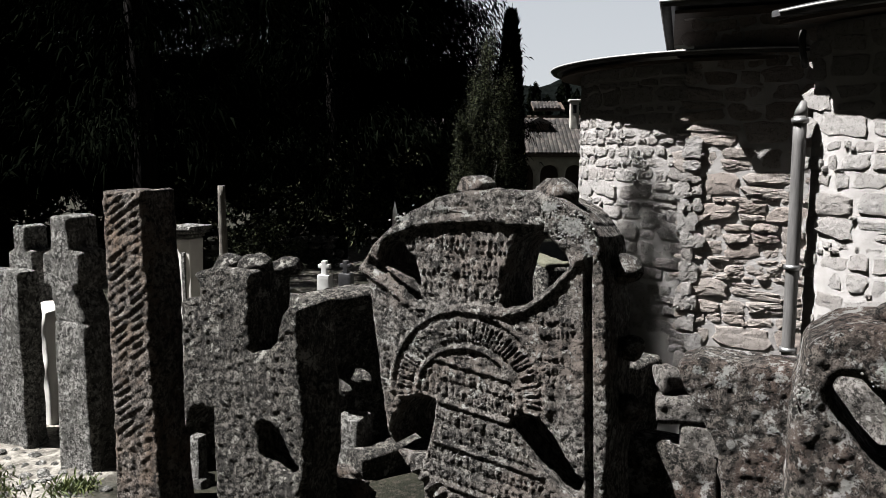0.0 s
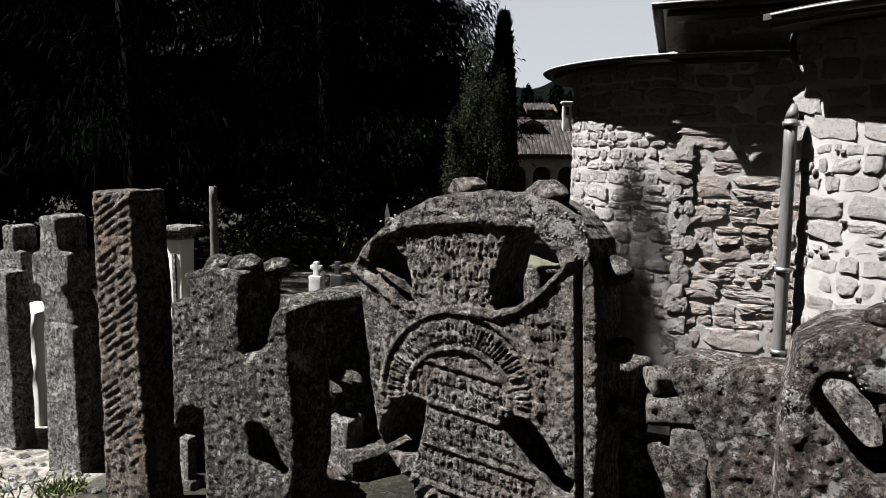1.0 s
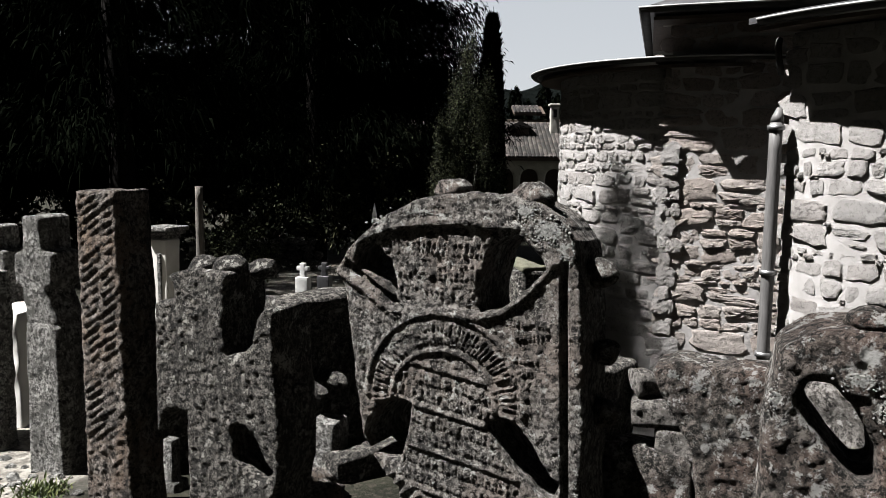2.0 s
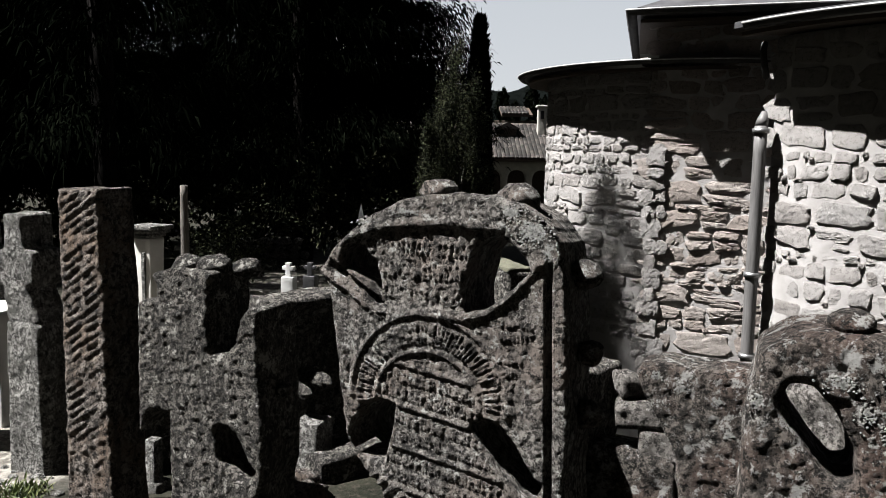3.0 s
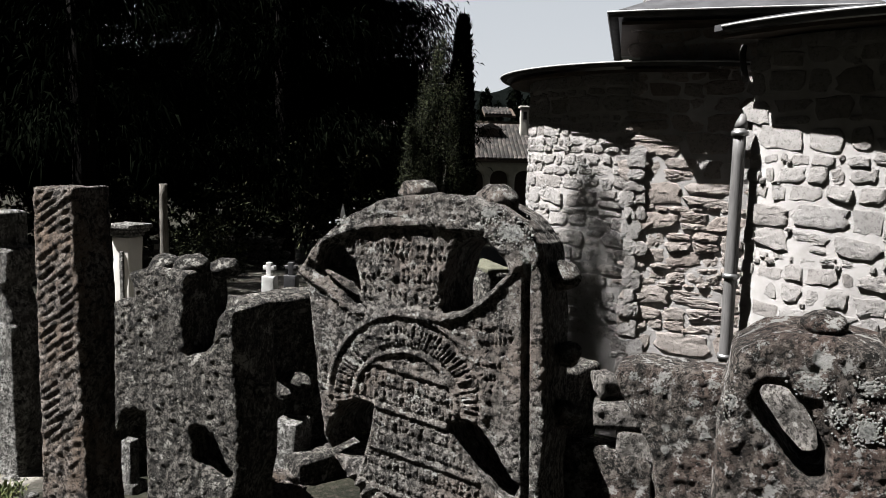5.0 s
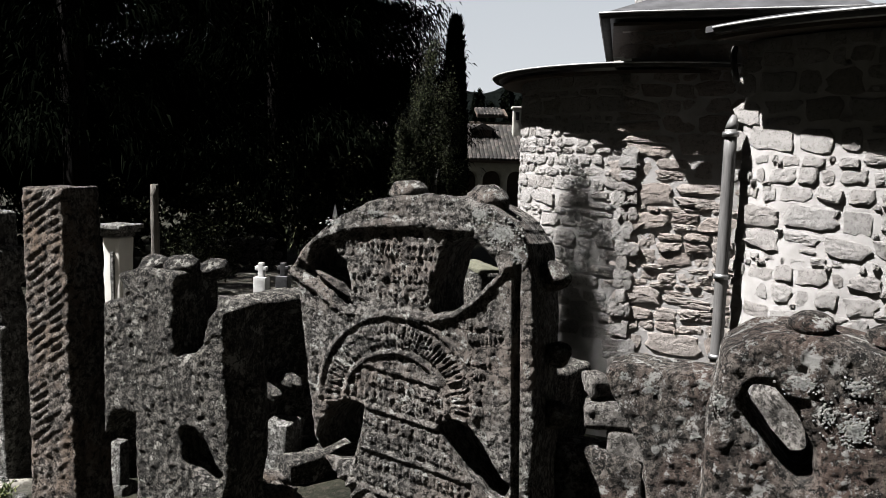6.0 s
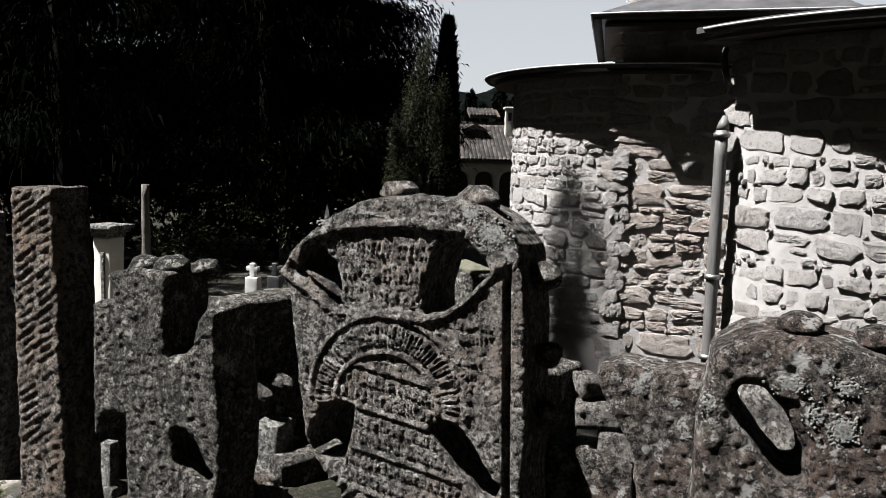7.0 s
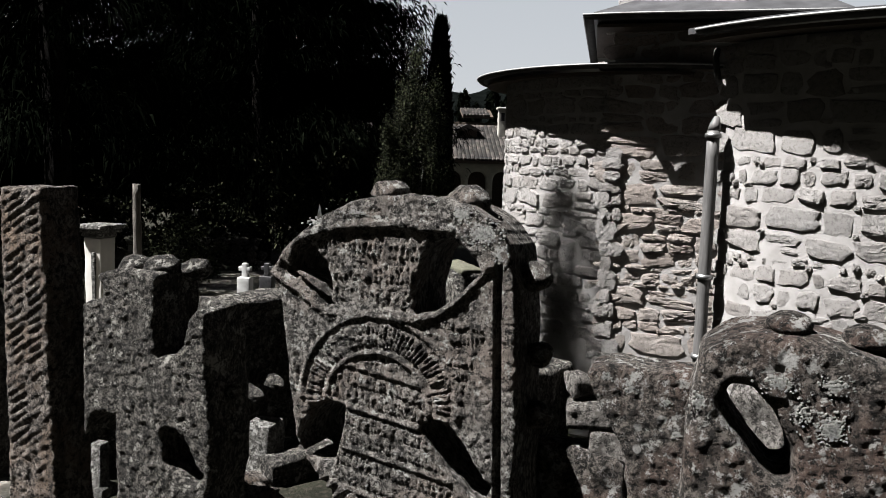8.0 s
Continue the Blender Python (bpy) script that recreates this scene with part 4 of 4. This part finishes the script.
def low_wall(name, a, b, z0, z1, seed, label):
    rng = random.Random(seed)
    thing = base(name, pose(a[0], a[1], z0, 0, 0, math.degrees(math.atan2(b[1] - a[1], b[0] - a[0]))), label, "wall")
    length = math.hypot(b[0] - a[0], b[1] - a[1])
    z = 0
    while z < z1 - z0:
        h, x = rng.uniform(0.09, 0.15), 0
        while x < length:
            w = rng.uniform(0.15, 0.36)
            hang("stone", lump("stone", w / 2, 0.14, h / 2, M_CROSS, rng.randint(0, 99), 0.16, 8, 12), thing, "", pose(x + w / 2, rng.uniform(-0.02, 0.02), z + h / 2))
            x += w + 0.01
        z += h * 0.96


low_wall("rubble_wall", (-3.7, 14.0), (-1.9, 14.0), -0.8, -0.28, 5, "low dry-stone rubble wall under the trees")


def grave_bed():
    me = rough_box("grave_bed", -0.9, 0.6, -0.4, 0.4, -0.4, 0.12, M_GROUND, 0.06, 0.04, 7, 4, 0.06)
    tagged(hang("grave_bed", me, None, "", pose(-1.0, 8.45, -0.36)), "raised earth bed of a grave with dry grass", "grave")


grave_bed()

# ---- monastery house ----


def tile_roof(name, x0, x1, y0, z0, y1, z1, parent, label, row=0.26, col=0.2):
    """Rows of hollow clay tiles, each an arched piece."""
    rng = random.Random(7)
    slope = Vector((0, y1 - y0, z1 - z0))
    length = slope.length
    way = slope / length
    up = Vector((0, -way.z, way.y))
    verts, faces = [], []
    for r in range(int(length / row)):
        for c in range(int((x1 - x0) / col)):
            p = Vector((x0 + c * col + rng.uniform(-0.01, 0.01), y0, z0)) + way * (r * row) + up * rng.uniform(0, 0.015)
            k = len(verts)
            for s in (0, row * 1.1):
                for a in range(4):
                    t = math.pi * a / 3
                    verts.append(p + Vector((col * 0.5 * (1 - math.cos(t)), 0, 0)) + way * s + up * (0.07 * math.sin(t) + (0.025 if s == 0 else 0)))
            for a in range(3):
                faces.append((k + a, k + a + 1, k + a + 5, k + a + 4))
    tagged(hang(name, mesh_of(name, verts, faces, M_TILE, False), parent, label), kind="stuff")
    verts = [(x0, y0, z0 - 0.03), (x1, y0, z0 - 0.03), (x1, y1, z1 - 0.03), (x0, y1, z1 - 0.03)]
    verts += [(x, y, z - 0.12) for x, y, z in verts]
    faces = [(0, 1, 2, 3), (7, 6, 5, 4), (0, 4, 5, 1), (1, 5, 6, 2), (2, 6, 7, 3), (3, 7, 4, 0)]
    hang("roof_deck", mesh_of("roof_deck", verts, faces, M_WOOD, False), parent)


def house():
    thing = base("monastery_house", pose(0, 38, 0), "plastered house with arcade and old clay-tile roof", "house")

    def shape(u, v):
        s = np.maximum(np.abs(u - 4.5) - 6.5, np.maximum(v - 1.1, -2.6 - v))
        for c in (-0.9, 0.3, 1.5, 2.7, 3.9, 5.1, 6.3, 7.5):
            q = np.hypot(u - c, v - 0.25) - 0.45
            q = np.minimum(q, np.maximum(np.abs(u - c) - 0.45, np.maximum(v - 0.25, -1.4 - v)))
            s = np.maximum(s, -q)
        return s

    def none(u, v):
        return 0 * u

    hang("arcade_wall", stone_slab("arcade_wall", shape, (-2.1, 11.1, -2.6, 1.2), 0.1, 0.4, none, M_PLASTER, 5, 0.02, 0.004, 3), thing, "pale plastered arcade wall")
    # back wall in dark boards: shade inside the arcade put into its colour
    hang("back_wall", rough_box("back_wall", -2, 11, 1.6, 1.9, -2.6, 1.1, M_WOOD, 0.5, 0.01, 1, 2, 0.02), thing)
    tile_roof("tile_roof", -2.3, 11, -0.7, 1.22, 3.0, 3.05, thing, "weathered clay-tile roof slope")
    chimney = hang("chimney", rough_box("chimney", 6.3, 6.72, 1.6, 2.0, 2.2, 3.75, M_PLASTER, 0.1, 0.01, 4, 8, 0.03), thing, "white plastered chimney")
    hang("chimney_cap", rough_box("chimney_cap", 6.22, 6.8, 1.52, 2.08, 3.75, 3.88, M_PLASTER, 0.08, 0.01, 4, 9, 0.05), chimney)
    # solid dark plate painted for the shade inside the flue
    hang("flue", rough_box("flue", 6.42, 6.6, 1.585, 1.62, 3.2, 3.6, M_FLUE_DARK, 0.05, 0.002, 4, 9, 0.01), chimney)
    # solid dark box painted in place of the shaded dormer opening
    dormer = hang("dormer", rough_box("dormer", 4.3, 5.2, 1.4, 2.2, 2.0, 2.72, M_WOOD, 0.2, 0.01, 3, 3, 0.02), thing, "dormer with a solid dark front for its opening")
    verts = [(4.1, 1.2, 2.68), (4.75, 1.2, 3.0), (5.4, 1.2, 2.68), (4.1, 2.6, 2.68), (4.75, 2.6, 3.0), (5.4, 2.6, 2.68)]
    hang("dormer_roof", mesh_of("dormer_roof", verts, [(0, 1, 4, 3), (1, 2, 5, 4), (0, 2, 1), (3, 4, 5), (0, 3, 5, 2)], M_TILE, False), dormer)
    rear = base("rear_house", pose(0, 46, 0), "second tiled house standing behind the first", "house")
    hang("wall", rough_box("wall", 4.5, 9, 0.6, 3, -2.6, 3.4, M_WOOD, 0.4, 0.01, 1, 2, 0.02), rear)
    tile_roof("tile_roof", 5.2, 7.0, 0, 3.75, 1.6, 4.25, rear, "clay-tile roof slope")


house()

# ---- trees and shrubs ----


def sprays(p, d, length, width, rng, bend=0.25):
    """Rhombic needle sprays or leaves at points p along directions d, as vertices and faces."""
    n = len(p)
    side = np.cross(d, rng.normal(size=(n, 3)))
    side /= np.linalg.norm(side, axis=1, keepdims=True) + 1e-9
    sag = np.zeros((n, 3))
    sag[:, 2] = -bend * length
    tip = p + d * length[:, None] + sag
    mid = p + d * length[:, None] * 0.45
    w = side * width[:, None]
    verts = np.stack([p, mid + w, tip, mid - w], 1).reshape(-1, 3)
    faces = np.arange(4 * n).reshape(n, 4)
    return verts, faces


def conifer(name, at, height, radius, seed, count, label, first=0.8, fat=1.0, long=1.0):
    rng = np.random.default_rng(seed)
    thing = base(name, at, label, "tree", "dark conifers")
    hang("trunk", tube("trunk", [(0.03 * math.sin(k), 0.03 * math.cos(k * 1.3), height * k / 12 - 0.2) for k in range(13)], [0.2 * (1 - k / 13.5) + 0.01 for k in range(13)], M_SPRUCE_BARK_SHADED, 10, 0.1, seed), thing)
    branches = int(height * 16)
    z0 = first + (height - first) * rng.random(branches) ** 1.25
    a = rng.random(branches) * math.tau
    reach = radius * (1 - z0 / height) ** 0.8 * rng.uniform(0.6, 1.12, branches) + 0.12
    pick = rng.choice(branches, count, p=reach / reach.sum())
    t = rng.random(count) ** 0.55
    out = np.stack([np.cos(a), np.sin(a)], 1)[pick]
    r = reach[pick] * t
    spread = rng.normal(size=(count, 3)) * (0.06 + 0.12 * t * reach[pick] / radius)[:, None]
    p = np.stack([out[:, 0] * r, out[:, 1] * r, z0[pick] + 0.12 * r - 0.22 * r * t], 1) + spread
    d = np.stack([out[:, 0] * 0.7, out[:, 1] * 0.7, np.full(count, -0.45)], 1) + rng.normal(size=(count, 3)) * 0.45
    d /= np.linalg.norm(d, axis=1, keepdims=True)
    v, f = sprays(p, d, rng.uniform(0.12, 0.30, count) * long, rng.uniform(0.009, 0.020, count) * fat, rng, 0.5)
    hang("crown", mesh_of("crown", v.tolist(), f.tolist(), M_SPRUCE_SHADED, False), thing)
    return thing


def shrub(name, at, wide, deep, tall, seed, count, label, leaf=0.06, material=None, category="shrub", group="shrubs"):
    rng = np.random.default_rng(seed)
    thing = base(name, at, label, category, group)
    stems = []
    for k in range(7):
        b = rng.uniform(-0.25, 0.25, 2)
        tip = Vector((b[0] * wide * 1.6, b[1] * deep * 1.6, tall * rng.uniform(0.6, 0.9)))
        hang("stem", tube("stem", [Vector((b[0] * 0.4, b[1] * 0.4, -0.1)), tip * 0.25, tip * 0.45, tip * 0.65], [0.04, 0.03, 0.018, 0.006], M_BARK, 8, 0.1, k), thing)
    clumps = 70
    q = rng.normal(size=(clumps, 3))
    q /= np.linalg.norm(q, axis=1, keepdims=True)
    q *= rng.uniform(0.45, 1.0, (clumps, 1))
    centre = q * np.array([wide / 2, deep / 2, tall / 2]) + np.array([0, 0, tall / 2])
    pick = rng.integers(0, clumps, count)
    p = centre[pick] + rng.normal(size=(count, 3)) * np.array([wide, deep, tall]) * 0.045
    p[:, 2] = np.maximum(p[:, 2], 0.02)
    d = rng.normal(size=(count, 3)) + (p - np.array([0, 0, tall / 2])) * 0.5
    d /= np.linalg.norm(d, axis=1, keepdims=True)
    v, f = sprays(p, d, rng.uniform(0.7, 1.4, count) * leaf, rng.uniform(0.2, 0.38, count) * leaf, rng, 0.2)
    hang("crown", mesh_of("crown", v.tolist(), f.tolist(), material or M_SHRUB_DAPPLED, False), thing)
    return thing


def gz(x, y):
    return float(np.ravel(ground_z(x, y))[0])


SPRUCE = "tall spruce with drooping boughs, its colour darkened for deep shade"
kinds = [conifer("spruce", pose(-2.2, 16.3, gz(-2.2, 16.3)), 14, 3.0, 3, 27000, SPRUCE, 1.5),
         conifer("spruce", pose(-4.6, 12.2, gz(-4.6, 12.2)), 15, 3.3, 4, 27000, SPRUCE, 1.9),
         conifer("spruce", pose(-8.2, 13.5, gz(-8.2, 13.5)), 13, 3.2, 5, 27000, SPRUCE, 1.6)]
for k, (x, y, s) in enumerate(((-11.8, 12.6, 1.0), (-3.6, 19.0, 1.1), (-6.4, 17.5, 1.15), (-10.2, 18.0, 1.1), (-0.6, 20.5, 1.0), (-4.4, 22.0, 1.2), (-8.6, 22.5, 1.2),
                               (-13.5, 21.0, 1.2), (-15.5, 16.5, 1.1), (-17.5, 22.0, 1.2), (-1.8, 25.5, 1.2), (-6.2, 27.0, 1.2), (-11.0, 27.5, 1.2), (-16.0, 28.0, 1.2))):
    copy_thing(kinds[k % 3], pose(x, y, gz(x, y), 0, 0, 67 * k) @ Matrix.Scale(s, 4))
# unseen spruces added behind and beside the eye to block sky light
sky_block = conifer("spruce", pose(-9, -14, gz(-9, -14)), 23, 4.8, 6, 15000, "unseen spruce added to block sky light", 1.0, 7.0)
for k, (x, y) in enumerate(((-5, -12), (-1, -13), (3, -12.5), (7, -12), (11, -10), (14, -5), (-13, -12), (10, -15), (-3, -17), (4, -17),
                            (-17.5, -10), (-18.5, -6), (-18, -2), (-18.5, 2), (-18, 6), (-18.5, 10), (-19, 14), (-23, -7), (-23, 0), (-23, 7), (16, -12))):
    copy_thing(sky_block, pose(x, y, gz(x, y), 0, 0, 41 * k))

# tall spruce whose boughs hang over the shrub, and a dark bush under it
conifer("spruce", pose(-1.3, 18.4, gz(-1.3, 18.4)), 15, 3.5, 16, 60000, SPRUCE, 3.6, 1.2, 0.55)
# more unseen spruces near the eye, added to shade the ground behind it
for k in range(9):
    copy_thing(sky_block, pose(-17 + 4.1 * k, -6.6 - (k % 2) * 1.2, gz(0, -6.6), 0, 0, 57 * k))
for k in range(4):
    copy_thing(sky_block, pose(-16 + 3.3 * k, -4.3 - 0.15 * k, gz(0, -4.4), 0, 0, 71 * k))
# unseen spruces added on the east side against low sky light
for k, (x, y) in enumerate(((15, 0), (16, 5), (17, 10), (19, -4), (20, 4))):
    copy_thing(sky_block, pose(x, y, gz(x, y), 0, 0, 33 * k))

# slim conifer beside the graves, which throws its shadow on the apse
slim = conifer("slim_spruce", pose(-6.2, 7.70, gz(-6.2, 7.70)), 14.6, 1.3, 9, 26000, "slim dark spruce standing apart from the others", 2.0)

# thuja column
thuja = base("thuja", pose(2.1, 25, gz(2.1, 25)), "narrow columnar thuja rising above the shrubs", "tree")
hang("trunk", tube("trunk", [(0, 0, 0.6 * k) for k in range(11)], [0.09 - 0.007 * k for k in range(11)], M_BARK, 8), thuja)
rng = np.random.default_rng(12)
h = rng.random(9000)
ang = rng.random(9000) * math.tau
rad = 0.52 * (np.clip(1 - h, 0, 1) ** 0.45) * np.sqrt(rng.uniform(0.4, 1.0, 9000))
pts = np.stack([rad * np.cos(ang), rad * np.sin(ang), h * 6.9], 1)
dirs = np.stack([0.4 * np.cos(ang), 0.4 * np.sin(ang), np.ones(9000)], 1) + rng.normal(size=(9000, 3)) * 0.2
dirs /= np.linalg.norm(dirs, axis=1, keepdims=True)
tv, tf = sprays(pts, dirs, rng.uniform(0.15, 0.32, 9000), rng.uniform(0.02, 0.05, 9000), rng, 0.0)
hang("crown", mesh_of("crown", tv.tolist(), tf.tolist(), M_SPRUCE_SHADED, False), thuja)

shrub("yew_shrub", pose(0.80, 14.2, gz(0.80, 14.2)), 1.25, 1.4, 4.1, 21, 60000, "tall loose shrub with light sprays among dark ones", 0.036)
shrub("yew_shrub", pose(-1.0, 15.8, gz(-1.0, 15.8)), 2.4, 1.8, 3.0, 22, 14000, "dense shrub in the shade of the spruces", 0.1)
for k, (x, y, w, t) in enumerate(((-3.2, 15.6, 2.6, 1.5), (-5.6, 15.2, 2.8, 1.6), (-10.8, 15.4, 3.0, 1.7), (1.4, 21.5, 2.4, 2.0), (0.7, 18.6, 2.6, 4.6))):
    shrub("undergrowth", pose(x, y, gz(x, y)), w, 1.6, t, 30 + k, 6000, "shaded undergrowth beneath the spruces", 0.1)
# added for the bright leaf speckle before the wall
shrub("low_shrub", pose(-2.55, 11.0, gz(-2.55, 11.0)), 1.3, 0.9, 0.95, 47, 5000, "low shrub with small light and dark leaves before the rubble wall", 0.045)
wood = shrub("wood_edge", pose(-24, 31, gz(-24, 31)), 6.0, 3.0, 7.0, 55, 16000, "dense dark wood edge behind the spruces", 0.26, M_SPRUCE_SHADED)
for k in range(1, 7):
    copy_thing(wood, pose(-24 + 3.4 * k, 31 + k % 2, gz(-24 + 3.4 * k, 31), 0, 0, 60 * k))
shrub("garden_shrub", pose(-7.9, 14.0, gz(-7.9, 14.0) + 0.1), 2.0, 1.5, 1.9, 41, 7000, "green leafy shrub behind the graves", 0.09)
# trees on the slope behind the house
hill_tree = conifer("hill_spruce", pose(7.4, 65, -2.6), 9.4, 2.0, 14, 12000, "distant spruce on the slope behind the house", 0.6, 5.0)
for k, (x, y, q) in enumerate(((8.5, 66, 0.9), (9.7, 64, 1.05), (10.9, 66, 0.95), (12.0, 65, 1.08), (6.4, 68, 0.85), (13.2, 67, 1.0), (5.4, 66, 0.9), (9.0, 70, 0.8), (14.3, 66, 0.9))):
    copy_thing(hill_tree, pose(x, y, -2.6, 0, 0, 50 * k) @ Matrix.Scale(q, 4))


def grass(name, spots, count, seed, label, tall=(0.04, 0.13)):
    rng = np.random.default_rng(seed)
    c = np.array(spots)[rng.integers(0, len(spots), count)]
    x = c[:, 0] + rng.normal(size=count) * c[:, 2]
    y = c[:, 1] + rng.normal(size=count) * c[:, 2]
    p = np.stack([x, y, ground_z(x, y) - 0.005], 1)
    d = np.stack([rng.normal(size=count) * 0.45, rng.normal(size=count) * 0.45, np.ones(count)], 1)
    d /= np.linalg.norm(d, axis=1, keepdims=True)
    v, f = sprays(p, d, rng.uniform(*tall, count), rng.uniform(0.002, 0.005, count), rng, 0.2)
    tagged(hang(name, mesh_of(name, v.tolist(), f.tolist(), M_GRASS, False)), label, "grass", "", "stuff")


grass("grass", [(-1.72, 2.78, 0.07), (-1.62, 2.65, 0.06), (-1.85, 2.95, 0.07), (-1.42, 2.9, 0.04), (-2.4, 4.2, 0.3)], 2200, 3, "tufts of dry grass between the gravestones", (0.02, 0.07))
grass("grass", [(-1.2, 8.5, 0.35), (0.5, 4.0, 0.4), (-0.8, 4.6, 0.4)], 1200, 4, "sparse grass around the stones", (0.02, 0.05))

def gravel():
    rng = random.Random(8)
    verts, faces = [], []
    for _ in range(170):
        x, y = rng.choice(((-1.7, 2.95, 0.25), (-1.45, 2.85, 0.15), (-2.0, 3.6, 0.3), (-1.9, 3.2, 0.3)))[0:2]
        x, y = x + rng.gauss(0, 0.25), y + rng.gauss(0, 0.3)
        r = rng.uniform(0.006, 0.028)
        k, z, turn = len(verts), gz(x, y), rng.random() * 6
        for ring, (q, h) in enumerate(((1.0, -0.3), (0.95, 0.25), (0.5, 0.6))):
            for i in range(6):
                a = math.tau * i / 6 + turn
                w = r * q * rng.uniform(0.8, 1.2)
                verts.append((x + w * math.cos(a) * 1.2, y + w * math.sin(a), z + r * h))
        for ring in range(2):
            for i in range(6):
                a, b = k + ring * 6 + i, k + ring * 6 + (i + 1) % 6
                faces.append((a, b, b + 6, a + 6))
        faces.append(tuple(k + 12 + i for i in range(6)))
    tagged(hang("gravel", mesh_of("gravel", verts, faces, M_PALE, False)), "scattered pale pebbles on the dry earth", "gravel", "", "stuff")


gravel()

# ---- rubble masonry of the church ----


def stone_forms(count, material, seed):
    """Roughly squared rubble faces, one unit wide and high, proud of the mortar to the front (-y)."""
    forms = []
    rng = random.Random(seed)
    for k in range(count):
        n = 14
        power = rng.uniform(4.0, 12.0)
        skew, lean = rng.uniform(-0.16, 0.16), rng.uniform(-0.16, 0.16)
        rim = []
        for i in range(n):
            a = math.tau * (i + 0.6 * rng.random()) / n
            ca, sa = math.cos(a), math.sin(a)
            r = 0.5 / (abs(ca) ** power + abs(sa) ** power) ** (1 / power) * rng.uniform(0.82, 1.06)
            rim.append((r * ca * (1 + skew * sa), r * sa * (1 + lean * ca)))
        tilt_x, tilt_z = rng.uniform(-0.03, 0.03), rng.uniform(-0.015, 0.03)
        verts, faces = [], []
        for scale, y in ((1.03, 0.03), (1.0, -0.006), (0.94, -0.022), (0.66, -0.029), (0.34, -0.032)):
            for x, z in rim:
                j = rng.uniform(0.90, 1.08) if 0.3 < scale < 0.95 else 1
                verts.append((x * scale * j, y + (tilt_x * x + tilt_z * z + rng.uniform(-0.009, 0.007) if y < -0.01 else 0), z * scale * j))
        verts.append((0, -0.032 + rng.uniform(-0.008, 0.006), 0))
        for ring in range(4):
            for i in range(n):
                a, b = ring * n + i, ring * n + (i + 1) % n
                faces.append((a, b, b + n, a + n))
        for i in range(n):
            faces.append((4 * n + i, 4 * n + (i + 1) % n, 5 * n))
        me = mesh_of("stone", verts, faces, material)
        me.polygons.foreach_set("use_smooth", [False] * len(faces))
        forms.append(me)
    return forms


PALE_FORMS, RUDDY_FORMS = stone_forms(26, M_STONE, 17), stone_forms(18, M_RUDDY, 18)


def lay_stones(parent, where, length, z0, z1, seed, forms, heights, ratio, joint, proud):
    """Rough courses; heights of the courses, width to height, joint widths and how far the stones stand out."""
    rng = random.Random(seed)
    z = z0
    while z < z1:
        h = rng.choice(heights)
        s = rng.uniform(-0.2, 0)
        while s < length:
            w = rng.uniform(*ratio) * max(h, 0.10)
            parts = [(h, 0.0)]
            if h > 0.16 and rng.random() < 0.4:
                share = rng.uniform(0.35, 0.65)
                parts = [(h * share, 0.0), (h * (1 - share), h * share)]
            for hh, dz in parts:
                if s + w < 0.03 or s > length - 0.03:
                    continue
                gap = rng.uniform(*joint)
                m = where(s + w / 2, z + dz + hh / 2 + rng.uniform(-0.016, 0.016), rng.uniform(-0.010, 0.008))
                turned = m @ pose(0, 0, 0, 0, rng.uniform(-7, 7), 0) @ Matrix.Diagonal((w - gap, rng.uniform(*proud), max(hh - gap, 0.04), 1))
                hang("stone", rng.choice(forms), parent, "", turned)
                if rng.random() < 0.16:
                    chip = m @ pose(w * 0.5, 0, -hh * rng.uniform(0.3, 0.5), 0, rng.uniform(-15, 15), 0)
                    hang("stone", rng.choice(forms), parent, "", chip @ Matrix.Diagonal((rng.uniform(0.04, 0.09), rng.uniform(0.4, 0.8), rng.uniform(0.03, 0.05), 1)))
            s += w
        z += h


def round_where(c, r, a0):
    def where(s, z, out):
        a = radians(a0) + s / r
        q = r + out
        return pose(c[0] + q * math.cos(a), c[1] + q * math.sin(a), z, 0, 0, math.degrees(a) + 90)
    return where


def flat_where(s, z, out):
    return pose(s, -out, z)


lay_stones(apse_wall, round_where(APSE_C, APSE_R, 152), APSE_R * radians(93), -0.6, 2.16, 101, PALE_FORMS, (0.08, 0.10, 0.13, 0.15, 0.19), (0.9, 2.5), (0.008, 0.030), (0.30, 0.65))
lay_stones(side_wall, round_where(SIDE_C, SIDE_R, 198.5), SIDE_R * radians(46), -1.15, 2.28, 102, PALE_FORMS, (0.10, 0.12, 0.15, 0.18, 0.22), (0.8, 2.1), (0.016, 0.048), (0.28, 0.6))
lay_stones(nave_wall, flat_where, math.hypot(NAVE_B[0] - NAVE_A[0], NAVE_B[1] - NAVE_A[1]), -1.0, 2.6, 103, RUDDY_FORMS, (0.06, 0.11, 0.15, 0.19, 0.24), (1.0, 2.6), (0.0, 0.018), (0.35, 0.8))
lay_stones(nave_wall, lambda s, z, out: pose(s - 0.04, -out - 0.03, z), 0.13, -1.0, 1.40, 104, PALE_FORMS, (0.14, 0.18, 0.22), (0.7, 0.9), (-0.02, 0.0), (0.35, 0.6))
